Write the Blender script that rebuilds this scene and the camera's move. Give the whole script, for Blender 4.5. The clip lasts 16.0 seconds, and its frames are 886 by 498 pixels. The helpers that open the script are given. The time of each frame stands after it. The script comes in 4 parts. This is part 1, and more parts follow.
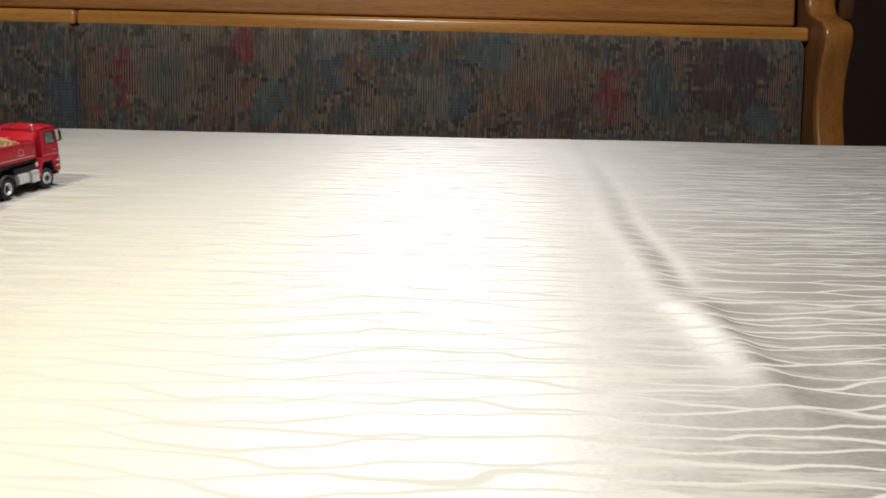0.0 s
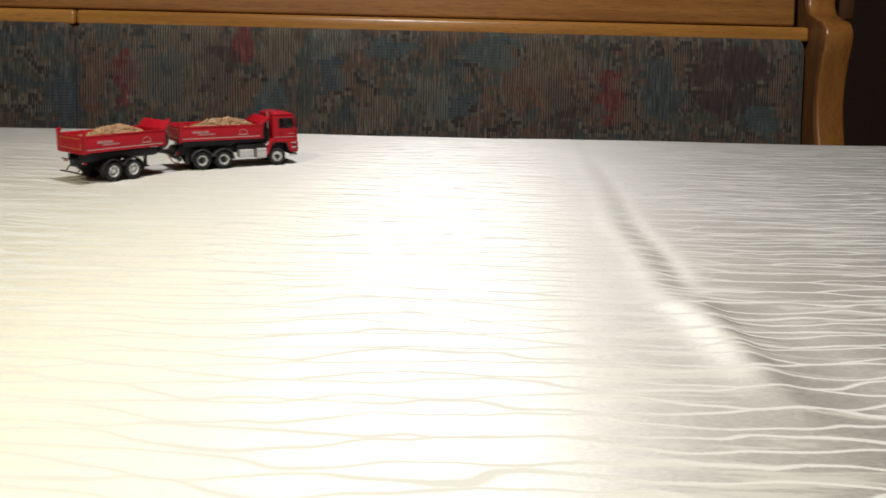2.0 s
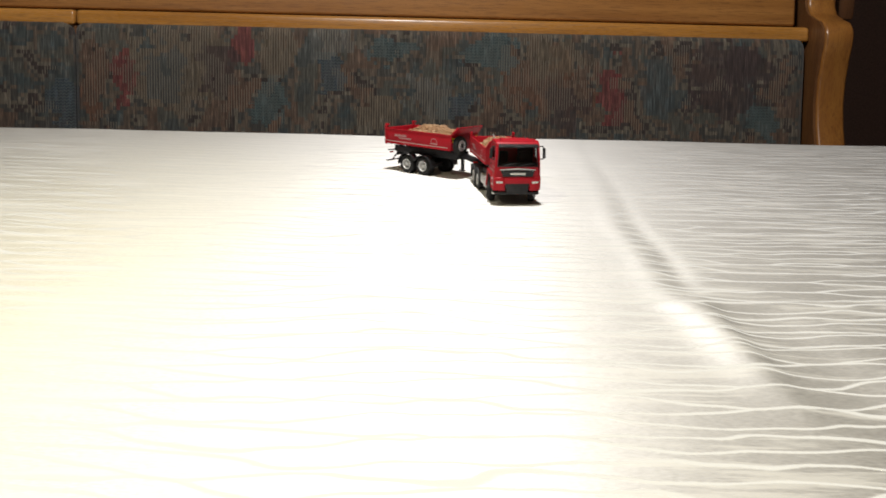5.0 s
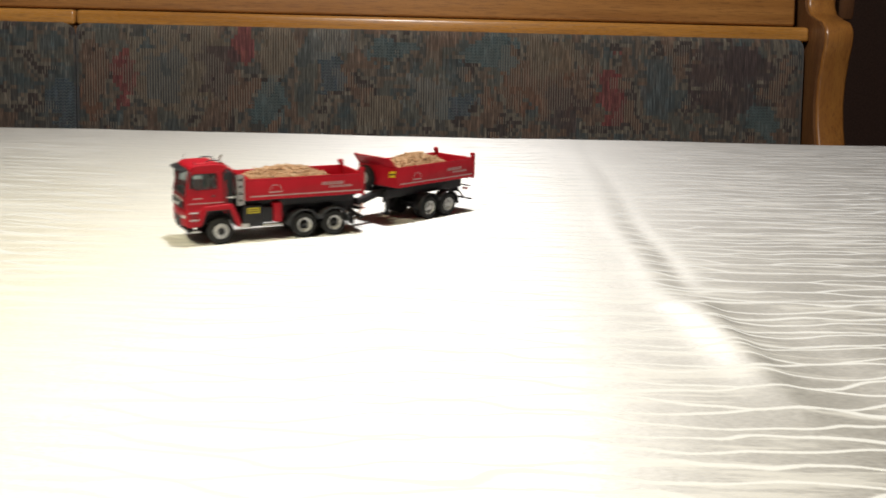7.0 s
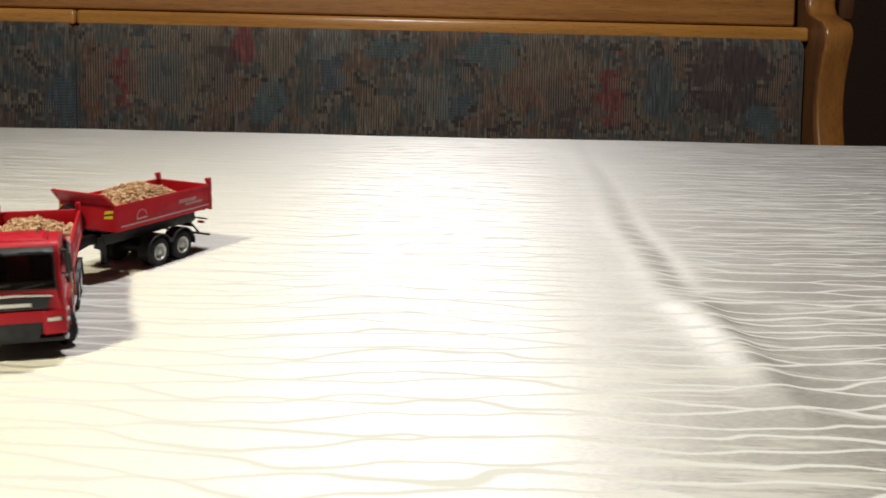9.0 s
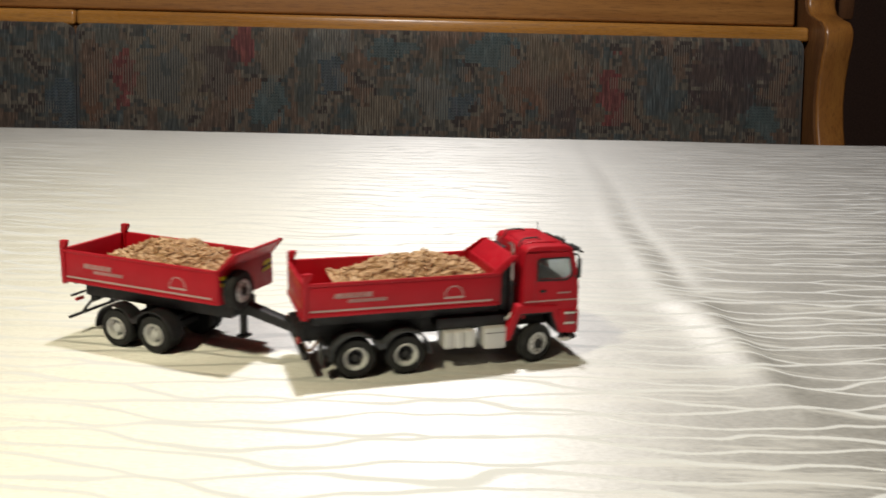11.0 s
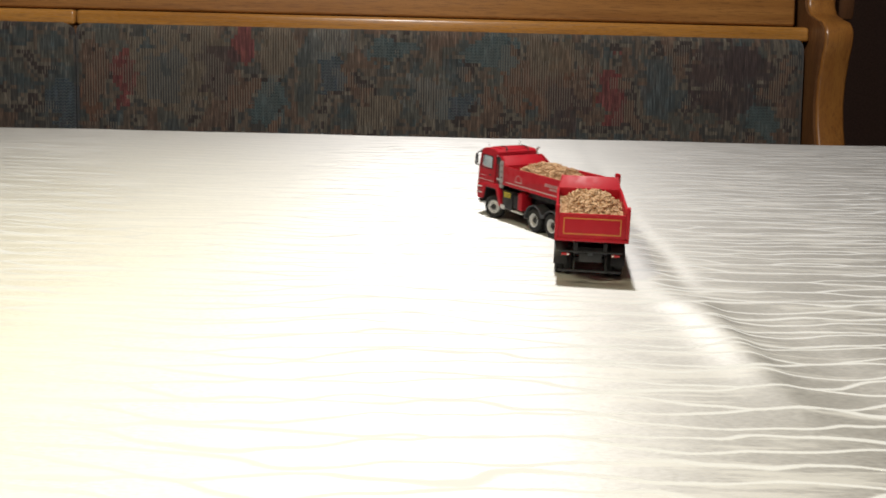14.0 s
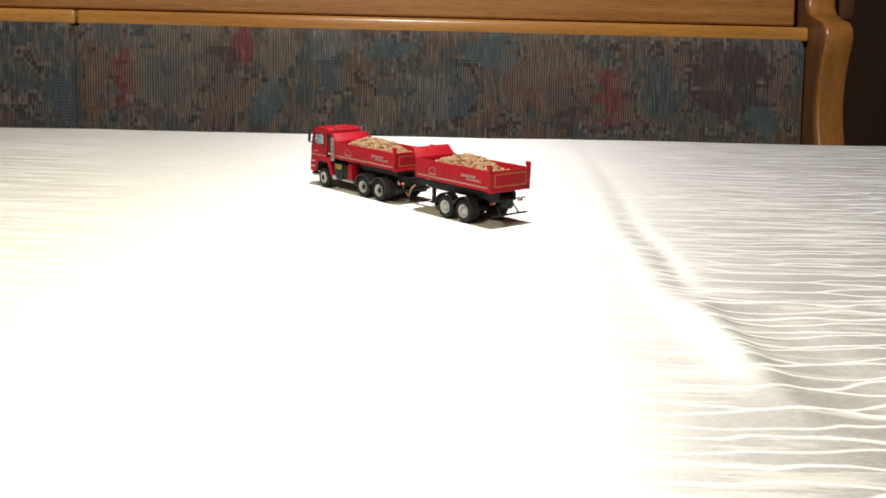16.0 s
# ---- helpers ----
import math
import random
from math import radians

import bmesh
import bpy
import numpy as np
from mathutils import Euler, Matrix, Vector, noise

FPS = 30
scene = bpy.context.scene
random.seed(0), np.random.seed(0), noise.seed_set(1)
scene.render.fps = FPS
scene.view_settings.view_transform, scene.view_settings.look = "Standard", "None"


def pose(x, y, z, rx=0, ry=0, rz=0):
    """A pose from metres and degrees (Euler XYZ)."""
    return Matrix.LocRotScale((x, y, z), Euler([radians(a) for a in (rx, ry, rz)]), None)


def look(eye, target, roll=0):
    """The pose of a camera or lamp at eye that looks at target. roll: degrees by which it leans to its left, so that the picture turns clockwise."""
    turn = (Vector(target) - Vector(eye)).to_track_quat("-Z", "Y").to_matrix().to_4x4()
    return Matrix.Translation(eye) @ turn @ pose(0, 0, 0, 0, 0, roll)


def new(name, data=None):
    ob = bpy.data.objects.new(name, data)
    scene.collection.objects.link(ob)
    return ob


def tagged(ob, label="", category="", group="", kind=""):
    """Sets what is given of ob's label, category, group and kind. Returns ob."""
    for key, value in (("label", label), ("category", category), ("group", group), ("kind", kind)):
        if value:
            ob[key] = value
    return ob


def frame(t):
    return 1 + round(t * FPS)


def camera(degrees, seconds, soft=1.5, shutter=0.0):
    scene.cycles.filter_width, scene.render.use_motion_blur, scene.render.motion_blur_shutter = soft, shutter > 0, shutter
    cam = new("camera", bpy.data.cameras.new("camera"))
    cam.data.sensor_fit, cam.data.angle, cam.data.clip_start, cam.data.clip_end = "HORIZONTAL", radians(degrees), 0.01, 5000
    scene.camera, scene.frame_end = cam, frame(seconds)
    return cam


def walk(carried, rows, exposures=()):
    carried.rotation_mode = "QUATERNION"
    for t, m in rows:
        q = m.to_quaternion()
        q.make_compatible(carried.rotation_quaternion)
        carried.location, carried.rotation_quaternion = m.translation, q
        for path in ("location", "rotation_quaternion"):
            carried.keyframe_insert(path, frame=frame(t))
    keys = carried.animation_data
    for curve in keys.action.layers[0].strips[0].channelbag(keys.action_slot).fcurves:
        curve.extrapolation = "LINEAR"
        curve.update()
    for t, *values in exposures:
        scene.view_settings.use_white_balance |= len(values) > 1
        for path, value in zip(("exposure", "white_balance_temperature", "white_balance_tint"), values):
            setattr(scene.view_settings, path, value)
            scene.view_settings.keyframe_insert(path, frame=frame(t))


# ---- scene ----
TOP = 0.75          # table top over the floor

# the camera stands still, a hand's width over the table
cam = camera(50.8, 16.0, soft=1.75, shutter=0.5)
EYE = (0.0, 0.0, TOP + 0.1022)
AIM = (0.0, math.cos(radians(13.67)), TOP + 0.1022 - math.sin(radians(13.67)))
STAND = look(EYE, AIM, 1.39)
walk(cam, [(0.0, STAND), (16.0, STAND)],
     exposures=[(0.0, -0.03), (4.2, -0.03), (5.6, 0.28), (7.2, 0.26), (7.5, 0.14), (8.0, -0.05), (9.2, -0.05), (11.3, -0.1), (13.0, -0.08), (13.6, -0.02), (14.5, 0.33), (16.0, 0.52)])

# ---- light ----
world = bpy.data.worlds.new("room_air")
scene.world = world
world.use_nodes = True
world.node_tree.nodes["Background"].inputs[0].default_value = (0.9, 0.85, 0.8, 1)
world.node_tree.nodes["Background"].inputs[1].default_value = 0.02


def lamp(name, place, watts, colour, radius, cone=0.0):
    """A hanging lamp above the picture: a bare bulb, or one whose shade lets light out downwards only."""
    data = bpy.data.lights.new(name, "SPOT" if cone else "POINT")
    data.energy, data.color, data.shadow_soft_size = watts, colour, radius
    if cone:
        data.spot_size, data.spot_blend = radians(cone), 0.8
    ob = new(name, data)
    ob.location = place
    return ob


lamp("pendant_light", (-0.01, 0.46, TOP + 0.82), 27.8, (1.0, 0.975, 0.94), 0.025)
lamp("warm_room_light", (-0.43, -0.24, TOP + 0.85), 36.5, (1.0, 0.92, 0.62), 0.05, 117.0)


# ---- materials ----
def material(name):
    m = bpy.data.materials.new(name)
    m.use_nodes = True
    nt = m.node_tree
    return m, nt, nt.nodes["Principled BSDF"]


def node(nt, kind, **values):
    n = nt.nodes.new(kind)
    for key, value in values.items():
        if key in n.inputs:
            n.inputs[key].default_value = value
    return n


def math_node(nt, op, a, b=None):
    n = nt.nodes.new("ShaderNodeMath")
    n.operation = op
    for i, v in enumerate((a, b)):
        if v is None:
            continue
        if isinstance(v, (int, float)):
            n.inputs[i].default_value = v
        else:
            nt.links.new(v, n.inputs[i])
    return n.outputs[0]


def ramp(nt, source, stops, mode="LINEAR"):
    n = nt.nodes.new("ShaderNodeValToRGB")
    n.color_ramp.interpolation = mode
    e = n.color_ramp.elements
    while len(e) < len(stops):
        e.new(0.5)
    for el, (p, c) in zip(e, stops):
        el.position, el.color = p, (*c, 1)
    nt.links.new(source, n.inputs[0])
    return n.outputs[0]


def mix(nt, factor, a, b, mode="MIX"):
    n = nt.nodes.new("ShaderNodeMix")
    n.data_type, n.blend_type = "RGBA", mode
    for i, v in ((0, factor), (6, a), (7, b)):
        if isinstance(v, (int, float)):
            n.inputs[i].default_value = v
        elif isinstance(v, tuple):
            n.inputs[i].default_value = (*v, 1)
        else:
            nt.links.new(v, n.inputs[i])
    return n.outputs[2]


def coords(nt, scale, rotation=(0, 0, 0)):
    tc = nt.nodes.new("ShaderNodeTexCoord")
    mp = nt.nodes.new("ShaderNodeMapping")
    mp.inputs["Scale"].default_value = scale
    mp.inputs["Rotation"].default_value = rotation
    nt.links.new(tc.outputs["Object"], mp.inputs[0])
    return mp.outputs[0]


def tex_noise(nt, vec, scale, detail=3.0, rough=0.5):
    n = node(nt, "ShaderNodeTexNoise", Scale=scale, Detail=detail, Roughness=rough)
    nt.links.new(vec, n.inputs["Vector"])
    return n.outputs["Fac"]


def bump(nt, bsdf, height, strength, distance):
    n = node(nt, "ShaderNodeBump", Strength=strength, Distance=distance)
    nt.links.new(height, n.inputs["Height"])
    nt.links.new(n.outputs[0], bsdf.inputs["Normal"])
    return n.outputs[0]


def plastic(name, colour, rough, vary=0.12, metal=0.0, grain=900.0, coat=0.0):
    """Moulded plastic or metal of the model, with handling marks."""
    m, nt, b = material(name)
    v = coords(nt, (1, 1, 1))
    f = tex_noise(nt, v, 120.0, 4.0)
    dark = tuple(c * (1 - vary) for c in colour)
    light = tuple(min(1, c * (1 + vary)) for c in colour)
    nt.links.new(ramp(nt, f, [(0.3, dark), (0.7, light)]), b.inputs["Base Color"])
    r = ramp(nt, tex_noise(nt, v, 300.0), [(0.3, (rough * 0.8,) * 3), (0.7, (min(1, rough * 1.25),) * 3)])
    nt.links.new(r, b.inputs["Roughness"])
    b.inputs["Metallic"].default_value = metal
    b.inputs["Coat Weight"].default_value = coat
    b.inputs["Coat Roughness"].default_value = 0.15
    bump(nt, b, tex_noise(nt, v, grain), 0.08, 0.0002)
    return m


RED = plastic("red_paint", (0.44, 0.006, 0.018), 0.5, 0.08)
RED.node_tree.nodes["Principled BSDF"].inputs["Specular IOR Level"].default_value = 0.35
# darker red for door seams and the painted shade of the step recess
RED_DARK = plastic("dark_red_seam_and_recess", (0.28, 0.008, 0.016), 0.42, 0.08)
BLACK = plastic("black_plastic", (0.015, 0.015, 0.018), 0.55, 0.25)
GREY = plastic("fender_grey_plastic", (0.045, 0.048, 0.055), 0.55, 0.15)
RUBBER = plastic("tyre_rubber", (0.016, 0.016, 0.017), 0.8, 0.2)
SILVER = plastic("silver_paint", (0.66, 0.66, 0.66), 0.34, 0.06, metal=0.2)
STEEL = plastic("steel_pipe", (0.50, 0.48, 0.47), 0.3, 0.06, metal=0.8)
PRINT = plastic("silver_print", (0.50, 0.36, 0.35), 0.5, 0.1)
FADED = plastic("faded_print", (0.47, 0.27, 0.27), 0.5, 0.15)
PLATE = plastic("dull_guard_metal", (0.42, 0.40, 0.40), 0.45, 0.1, metal=0.3)
GOLD = plastic("gold_print", (0.55, 0.22, 0.04), 0.45, 0.15, metal=0.2)
YELLOW = plastic("yellow_sticker", (0.75, 0.60, 0.02), 0.5, 0.06)
LENS = plastic("lamp_lens", (0.75, 0.74, 0.70), 0.15, 0.05)
TAIL = plastic("red_lamp_lens", (0.55, 0.03, 0.03), 0.2, 0.05)
HOSE = plastic("tan_hose", (0.52, 0.30, 0.17), 0.5, 0.1)


def make_glass():
    m, nt, b = material("tinted_cab_glass")
    out = nt.nodes["Material Output"]
    t = node(nt, "ShaderNodeBsdfTransparent")
    t.inputs[0].default_value = (0.76, 0.78, 0.78, 1)
    g = node(nt, "ShaderNodeBsdfGlossy", Roughness=0.06)
    mx = nt.nodes.new("ShaderNodeMixShader")
    mx.inputs[0].default_value = 0.07
    nt.links.new(t.outputs[0], mx.inputs[1])
    nt.links.new(g.outputs[0], mx.inputs[2])
    nt.links.new(mx.outputs[0], out.inputs[0])
    return m


GLASS = make_glass()


def make_chips():
    m, nt, b = material("wood_chip")
    geo = nt.nodes.new("ShaderNodeNewGeometry")
    c = ramp(nt, geo.outputs["Random Per Island"], [(0.0, (0.36, 0.21, 0.105)), (0.3, (0.50, 0.31, 0.17)), (0.7, (0.60, 0.40, 0.24)), (1.0, (0.72, 0.54, 0.37))])
    f = tex_noise(nt, coords(nt, (1, 1, 1)), 900.0, 4.0)
    nt.links.new(mix(nt, 0.5, c, ramp(nt, f, [(0.3, (0.38, 0.21, 0.105)), (0.7, (0.62, 0.42, 0.26))])), b.inputs["Base Color"])
    b.inputs["Roughness"].default_value = 0.85
    bump(nt, b, f, 0.4, 0.0004)
    return m


CHIPS = make_chips()


def make_oak(name, light, dark, rough, along="X", coat=0.4):
    """Varnished oak with long grain, pores and darker years."""
    m, nt, b = material(name)
    s = {"X": (2.2, 38, 38), "Z": (38, 38, 2.2)}[along]
    v = coords(nt, s)
    big = tex_noise(nt, v, 1.6, 6.0, 0.6)
    v2 = coords(nt, {"X": (38, 620, 620), "Z": (620, 620, 38)}[along])
    pores = tex_noise(nt, v2, 1.0, 3.0, 0.7)
    c = ramp(nt, big, [(0.28, dark), (0.5, tuple((a + d) / 2 for a, d in zip(light, dark))), (0.72, light)])
    c = mix(nt, ramp(nt, pores, [(0.36, (0.45,) * 3), (0.50, (0.0,) * 3)]), c, tuple(d * 0.35 for d in dark))
    nt.links.new(c, b.inputs["Base Color"])
    nt.links.new(ramp(nt, pores, [(0.3, (rough + 0.2,) * 3), (0.6, (rough,) * 3)]), b.inputs["Roughness"])
    b.inputs["Coat Weight"].default_value = coat
    b.inputs["Coat Roughness"].default_value = 0.22
    bump(nt, b, pores, 0.15, 0.001)
    return m


OAK = make_oak("oak_varnished", (0.45, 0.205, 0.055), (0.27, 0.108, 0.026), 0.36)
OAK_RAIL = make_oak("oak_rail", (0.56, 0.265, 0.060), (0.38, 0.160, 0.033), 0.24)
OAK_UP = make_oak("oak_upright", (0.38, 0.165, 0.036), (0.25, 0.095, 0.020), 0.30, "Z")
OAK_CHEEK = make_oak("oak_medium_dark", (0.20, 0.085, 0.026), (0.12, 0.048, 0.016), 0.42, "Z", 0.2)
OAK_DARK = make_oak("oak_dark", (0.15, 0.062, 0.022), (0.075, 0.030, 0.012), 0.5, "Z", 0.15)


# woven figures of the upholstery: colour, place along the bench and height, half width and half height
FIGURES = [
    # first two broad patches put a left-to-right fall of light into the colours
    ("tan", -0.345, 0.785, 0.075, 0.050),
    ("maroon", 0.365, 0.785, 0.060, 0.045),
    ("rust", 0.120, 0.775, 0.060, 0.040),
    ("red", -0.414, 0.770, 0.015, 0.032),
    ("red", -0.261, 0.816, 0.016, 0.027),
    ("weave", -0.232, 0.740, 0.021, 0.031),
    ("slate", -0.363, 0.777, 0.024, 0.032),
    ("navy", -0.149, 0.784, 0.016, 0.024),
    ("rust", -0.450, 0.765, 0.018, 0.048),
    ("maroon", -0.295, 0.781, 0.024, 0.032),
    ("rust", -0.268, 0.747, 0.016, 0.015),
    ("tan", -0.221, 0.812, 0.026, 0.034),
    ("grey", -0.158, 0.824, 0.031, 0.018),
    ("navy", -0.488, 0.740, 0.019, 0.028),
    ("weave", 0.056, 0.816, 0.034, 0.023),
    ("tan", 0.133, 0.809, 0.039, 0.026),
    ("maroon", 0.153, 0.749, 0.023, 0.032),
    ("red", 0.214, 0.763, 0.015, 0.037),
    ("slate", 0.274, 0.777, 0.021, 0.039),
    ("navy", 0.005, 0.744, 0.021, 0.018),
    ("grey", -0.024, 0.759, 0.029, 0.027),
    ("weave", -0.079, 0.813, 0.024, 0.019),
    ("maroon", 0.386, 0.803, 0.023, 0.026),
    ("weave", 0.416, 0.729, 0.021, 0.019),
    ("tan", -0.097, 0.736, 0.024, 0.021),
]
THREADS = {"red": (0.095, 0.018, 0.018), "rust": (0.082, 0.038, 0.022), "maroon": (0.034, 0.022, 0.021), "tan": (0.082, 0.060, 0.039),
           "slate": (0.036, 0.044, 0.045), "navy": (0.018, 0.026, 0.038), "grey": (0.066, 0.066, 0.060), "weave": (0.030, 0.046, 0.048)}


def make_fabric():
    """Woven upholstery: blocky figures of red, teal, navy and tan on a mottled brown ground, under fine upright threads."""
    m, nt, b = material("patterned_upholstery")
    v = coords(nt, (1, 1, 1))
    # stair-stepped coordinates give woven, blocky outlines
    snap = nt.nodes.new("ShaderNodeVectorMath")
    snap.operation = "SNAP"
    nt.links.new(v, snap.inputs[0])
    snap.inputs[1].default_value = (0.0042, 1.0, 0.0048)
    place = snap.outputs[0]
    n1 = tex_noise(nt, place, 24.0, 1.6, 0.5)
    sh = nt.nodes.new("ShaderNodeVectorMath")
    sh.operation = "ADD"
    sh.inputs[1].default_value = (3.7, 1.9, 7.3)
    nt.links.new(place, sh.inputs[0])
    n2 = tex_noise(nt, sh.outputs[0], 27.0, 1.6, 0.5)
    base = ramp(nt, n1, [(0.0, (0.038, 0.041, 0.038)), (0.36, (0.052, 0.050, 0.041)), (0.44, (0.070, 0.052, 0.038)), (0.49, (0.040, 0.037, 0.032)),
                         (0.53, (0.078, 0.066, 0.050)), (0.575, (0.030, 0.022, 0.019)), (0.63, (0.080, 0.042, 0.026))], "CONSTANT")
    c = mix(nt, ramp(nt, n2, [(0.0, (0.65,) * 3), (0.37, (0.0,) * 3), (0.59, (0.7,) * 3)], "CONSTANT"), base,
            ramp(nt, n2, [(0.0, (0.028, 0.040, 0.042)), (0.5, (0.076, 0.045, 0.030))], "CONSTANT"))
    # figures with ragged outlines
    ragged = math_node(nt, "MULTIPLY", math_node(nt, "SUBTRACT", tex_noise(nt, place, 34.0, 3.0, 0.6), 0.5), 3.4)
    striped, zigzag = 0.0, 0.0
    for colour, cx, cz, rx, rz in FIGURES:
        ma = nt.nodes.new("ShaderNodeVectorMath")
        ma.operation = "MULTIPLY_ADD"
        ma.inputs[1].default_value = (1 / rx, 0, 1 / rz)
        ma.inputs[2].default_value = (-cx / rx, 0, -cz / rz)
        nt.links.new(place, ma.inputs[0])
        ln = nt.nodes.new("ShaderNodeVectorMath")
        ln.operation = "LENGTH"
        nt.links.new(ma.outputs[0], ln.inputs[0])
        inside = math_node(nt, "LESS_THAN", math_node(nt, "ADD", ln.outputs["Value"], ragged), 1.0)
        c = mix(nt, math_node(nt, "MULTIPLY", inside, 0.75), c, THREADS[colour])
        if colour in ("tan", "grey", "rust"):
            striped = math_node(nt, "MAXIMUM", inside, striped)
        if colour in ("weave", "navy"):
            zigzag = math_node(nt, "MAXIMUM", inside, zigzag)
    ax = nt.nodes.new("ShaderNodeSeparateXYZ")
    nt.links.new(v, ax.inputs[0])
    # upright threads, light and dark
    th = tex_noise(nt, coords(nt, (420, 1, 34)), 1.0, 2.0, 0.7)
    c = mix(nt, 1.0, c, ramp(nt, th, [(0.34, (0.68,) * 3), (0.46, (1.08,) * 3), (0.56, (1.45,) * 3), (0.66, (2.4,) * 3)]), "MULTIPLY")
    patch = tex_noise(nt, place, 24.0, 2.0)
    stripes = math_node(nt, "GREATER_THAN", math_node(nt, "PINGPONG", ax.outputs[0], 0.0016), 0.0010)
    where = math_node(nt, "MAXIMUM", math_node(nt, "MULTIPLY", striped, math_node(nt, "GREATER_THAN", patch, 0.44)), math_node(nt, "GREATER_THAN", patch, 0.60))
    c = mix(nt, math_node(nt, "MULTIPLY", math_node(nt, "MULTIPLY", where, stripes), 0.65), c, (0.165, 0.140, 0.108))
    gaps = math_node(nt, "LESS_THAN", math_node(nt, "PINGPONG", ax.outputs[0], 0.0016), 0.00045)
    c = mix(nt, math_node(nt, "MULTIPLY", math_node(nt, "MULTIPLY", where, gaps), 0.5), c, (0.016, 0.013, 0.012))
    # fine zigzag weave in the teal and navy figures
    step = math_node(nt, "PINGPONG", ax.outputs[0], 0.0022)
    row = math_node(nt, "PINGPONG", math_node(nt, "ADD", ax.outputs[2], step), 0.0019)
    chev = math_node(nt, "MULTIPLY", math_node(nt, "GREATER_THAN", row, 0.0011), zigzag)
    c = mix(nt, math_node(nt, "MULTIPLY", chev, 0.6), c, (0.082, 0.106, 0.100))
    nt.links.new(c, b.inputs["Base Color"])
    b.inputs["Roughness"].default_value = 0.9
    b.inputs["Sheen Weight"].default_value = 0.2
    b.inputs["Sheen Roughness"].default_value = 0.5
    bump(nt, b, th, 0.35, 0.0015)
    return m


FABRIC = make_fabric()


def make_cloth():
    """Silver-white satin damask: matte wavy lines on a ground of shiny weft threads."""
    m, nt, b = material("damask_tablecloth")
    out = nt.nodes["Material Output"]
    v = coords(nt, (1, 1, 1))
    # lines side by side, each leaning now to one neighbour and now to the other, until they touch: long lens-shaped cells
    sep = nt.nodes.new("ShaderNodeSeparateXYZ")
    nt.links.new(v, sep.inputs[0])
    drift = math_node(nt, "MULTIPLY", tex_noise(nt, coords(nt, (11.0, 9.0, 1)), 1.0, 2.0, 0.4), 3.4)
    count = math_node(nt, "ADD", math_node(nt, "DIVIDE", sep.outputs[1], PITCH), drift)
    sway = math_node(nt, "MULTIPLY", math_node(nt, "SUBTRACT", tex_noise(nt, coords(nt, (18.0, 22.0, 1)), 1.0, 2.0, 0.5), 0.5), 3.5)
    sway = math_node(nt, "MINIMUM", math_node(nt, "MAXIMUM", sway, -0.5), 0.5)
    one = math_node(nt, "PINGPONG", math_node(nt, "SUBTRACT", count, sway), 1.0)
    other = math_node(nt, "PINGPONG", math_node(nt, "ADD", math_node(nt, "ADD", count, 1.0), sway), 1.0)
    tri = math_node(nt, "MULTIPLY", math_node(nt, "MINIMUM", one, other), PITCH)
    fine = tex_noise(nt, coords(nt, (420, 1300, 1)), 1.0, 3.0, 0.65)
    rag = tex_noise(nt, coords(nt, (650, 900, 1)), 1.0, 2.0, 0.6)
    wide = math_node(nt, "ADD", 0.00045, math_node(nt, "ADD", math_node(nt, "MULTIPLY", tex_noise(nt, coords(nt, (26, 60, 1)), 1.0, 2.0), 0.0007), math_node(nt, "MULTIPLY", rag, 0.0008)))
    line = math_node(nt, "DIVIDE", math_node(nt, "SUBTRACT", wide, tri), 0.0007)
    cl = nt.nodes.new("ShaderNodeClamp")
    nt.links.new(line, cl.inputs[0])
    line = cl.outputs[0]
    streak = tex_noise(nt, coords(nt, (18, 170, 1)), 1.0, 4.0, 0.65)
    crinkle = tex_noise(nt, coords(nt, (70, 95, 1)), 1.0, 3.0, 0.55)
    ground = ramp(nt, fine, [(0.33, (0.35, 0.338, 0.312)), (0.67, (0.53, 0.517, 0.485))])
    weft = ramp(nt, streak, [(0.50, (0.0,) * 3), (0.60, (0.9,) * 3)])
    ground = mix(nt, weft, ground, (0.63, 0.618, 0.585))
    nt.links.new(mix(nt, line, ground, (0.62, 0.623, 0.612)), b.inputs["Base Color"])
    b.inputs["Roughness"].default_value = 0.8
    b.inputs["Specular IOR Level"].default_value = 0.2
    gl = node(nt, "ShaderNodeBsdfAnisotropic", Roughness=0.66, Anisotropy=0.5)
    gl.inputs["Color"].default_value = (0.92, 0.91, 0.90, 1)
    tan = nt.nodes.new("ShaderNodeTangent")
    tan.direction_type = "UV_MAP"
    nt.links.new(tan.outputs[0], gl.inputs["Tangent"])
    gl.inputs["Rotation"].default_value = ANISO_TURN
    hgt = math_node(nt, "ADD", math_node(nt, "MULTIPLY", line, 0.5), math_node(nt, "ADD", math_node(nt, "MULTIPLY", fine, 0.3), math_node(nt, "MULTIPLY", crinkle, 1.0)))
    bn = bump(nt, b, hgt, 0.35, 0.0004)
    nt.links.new(bn, gl.inputs["Normal"])
    mx = nt.nodes.new("ShaderNodeMixShader")
    shine = math_node(nt, "ADD", SATIN - 0.11, math_node(nt, "MULTIPLY", rag, 0.22))
    shine = math_node(nt, "MULTIPLY", shine, math_node(nt, "SUBTRACT", 1.08, math_node(nt, "MULTIPLY", weft, 0.45)))
    share = math_node(nt, "MULTIPLY", shine, math_node(nt, "SUBTRACT", 1.0, math_node(nt, "MULTIPLY", line, 1.0)))
    nt.links.new(share, mx.inputs[0])
    nt.links.new(b.outputs[0], mx.inputs[1])
    nt.links.new(gl.outputs[0], mx.inputs[2])
    nt.links.new(mx.outputs[0], out.inputs[0])
    return m


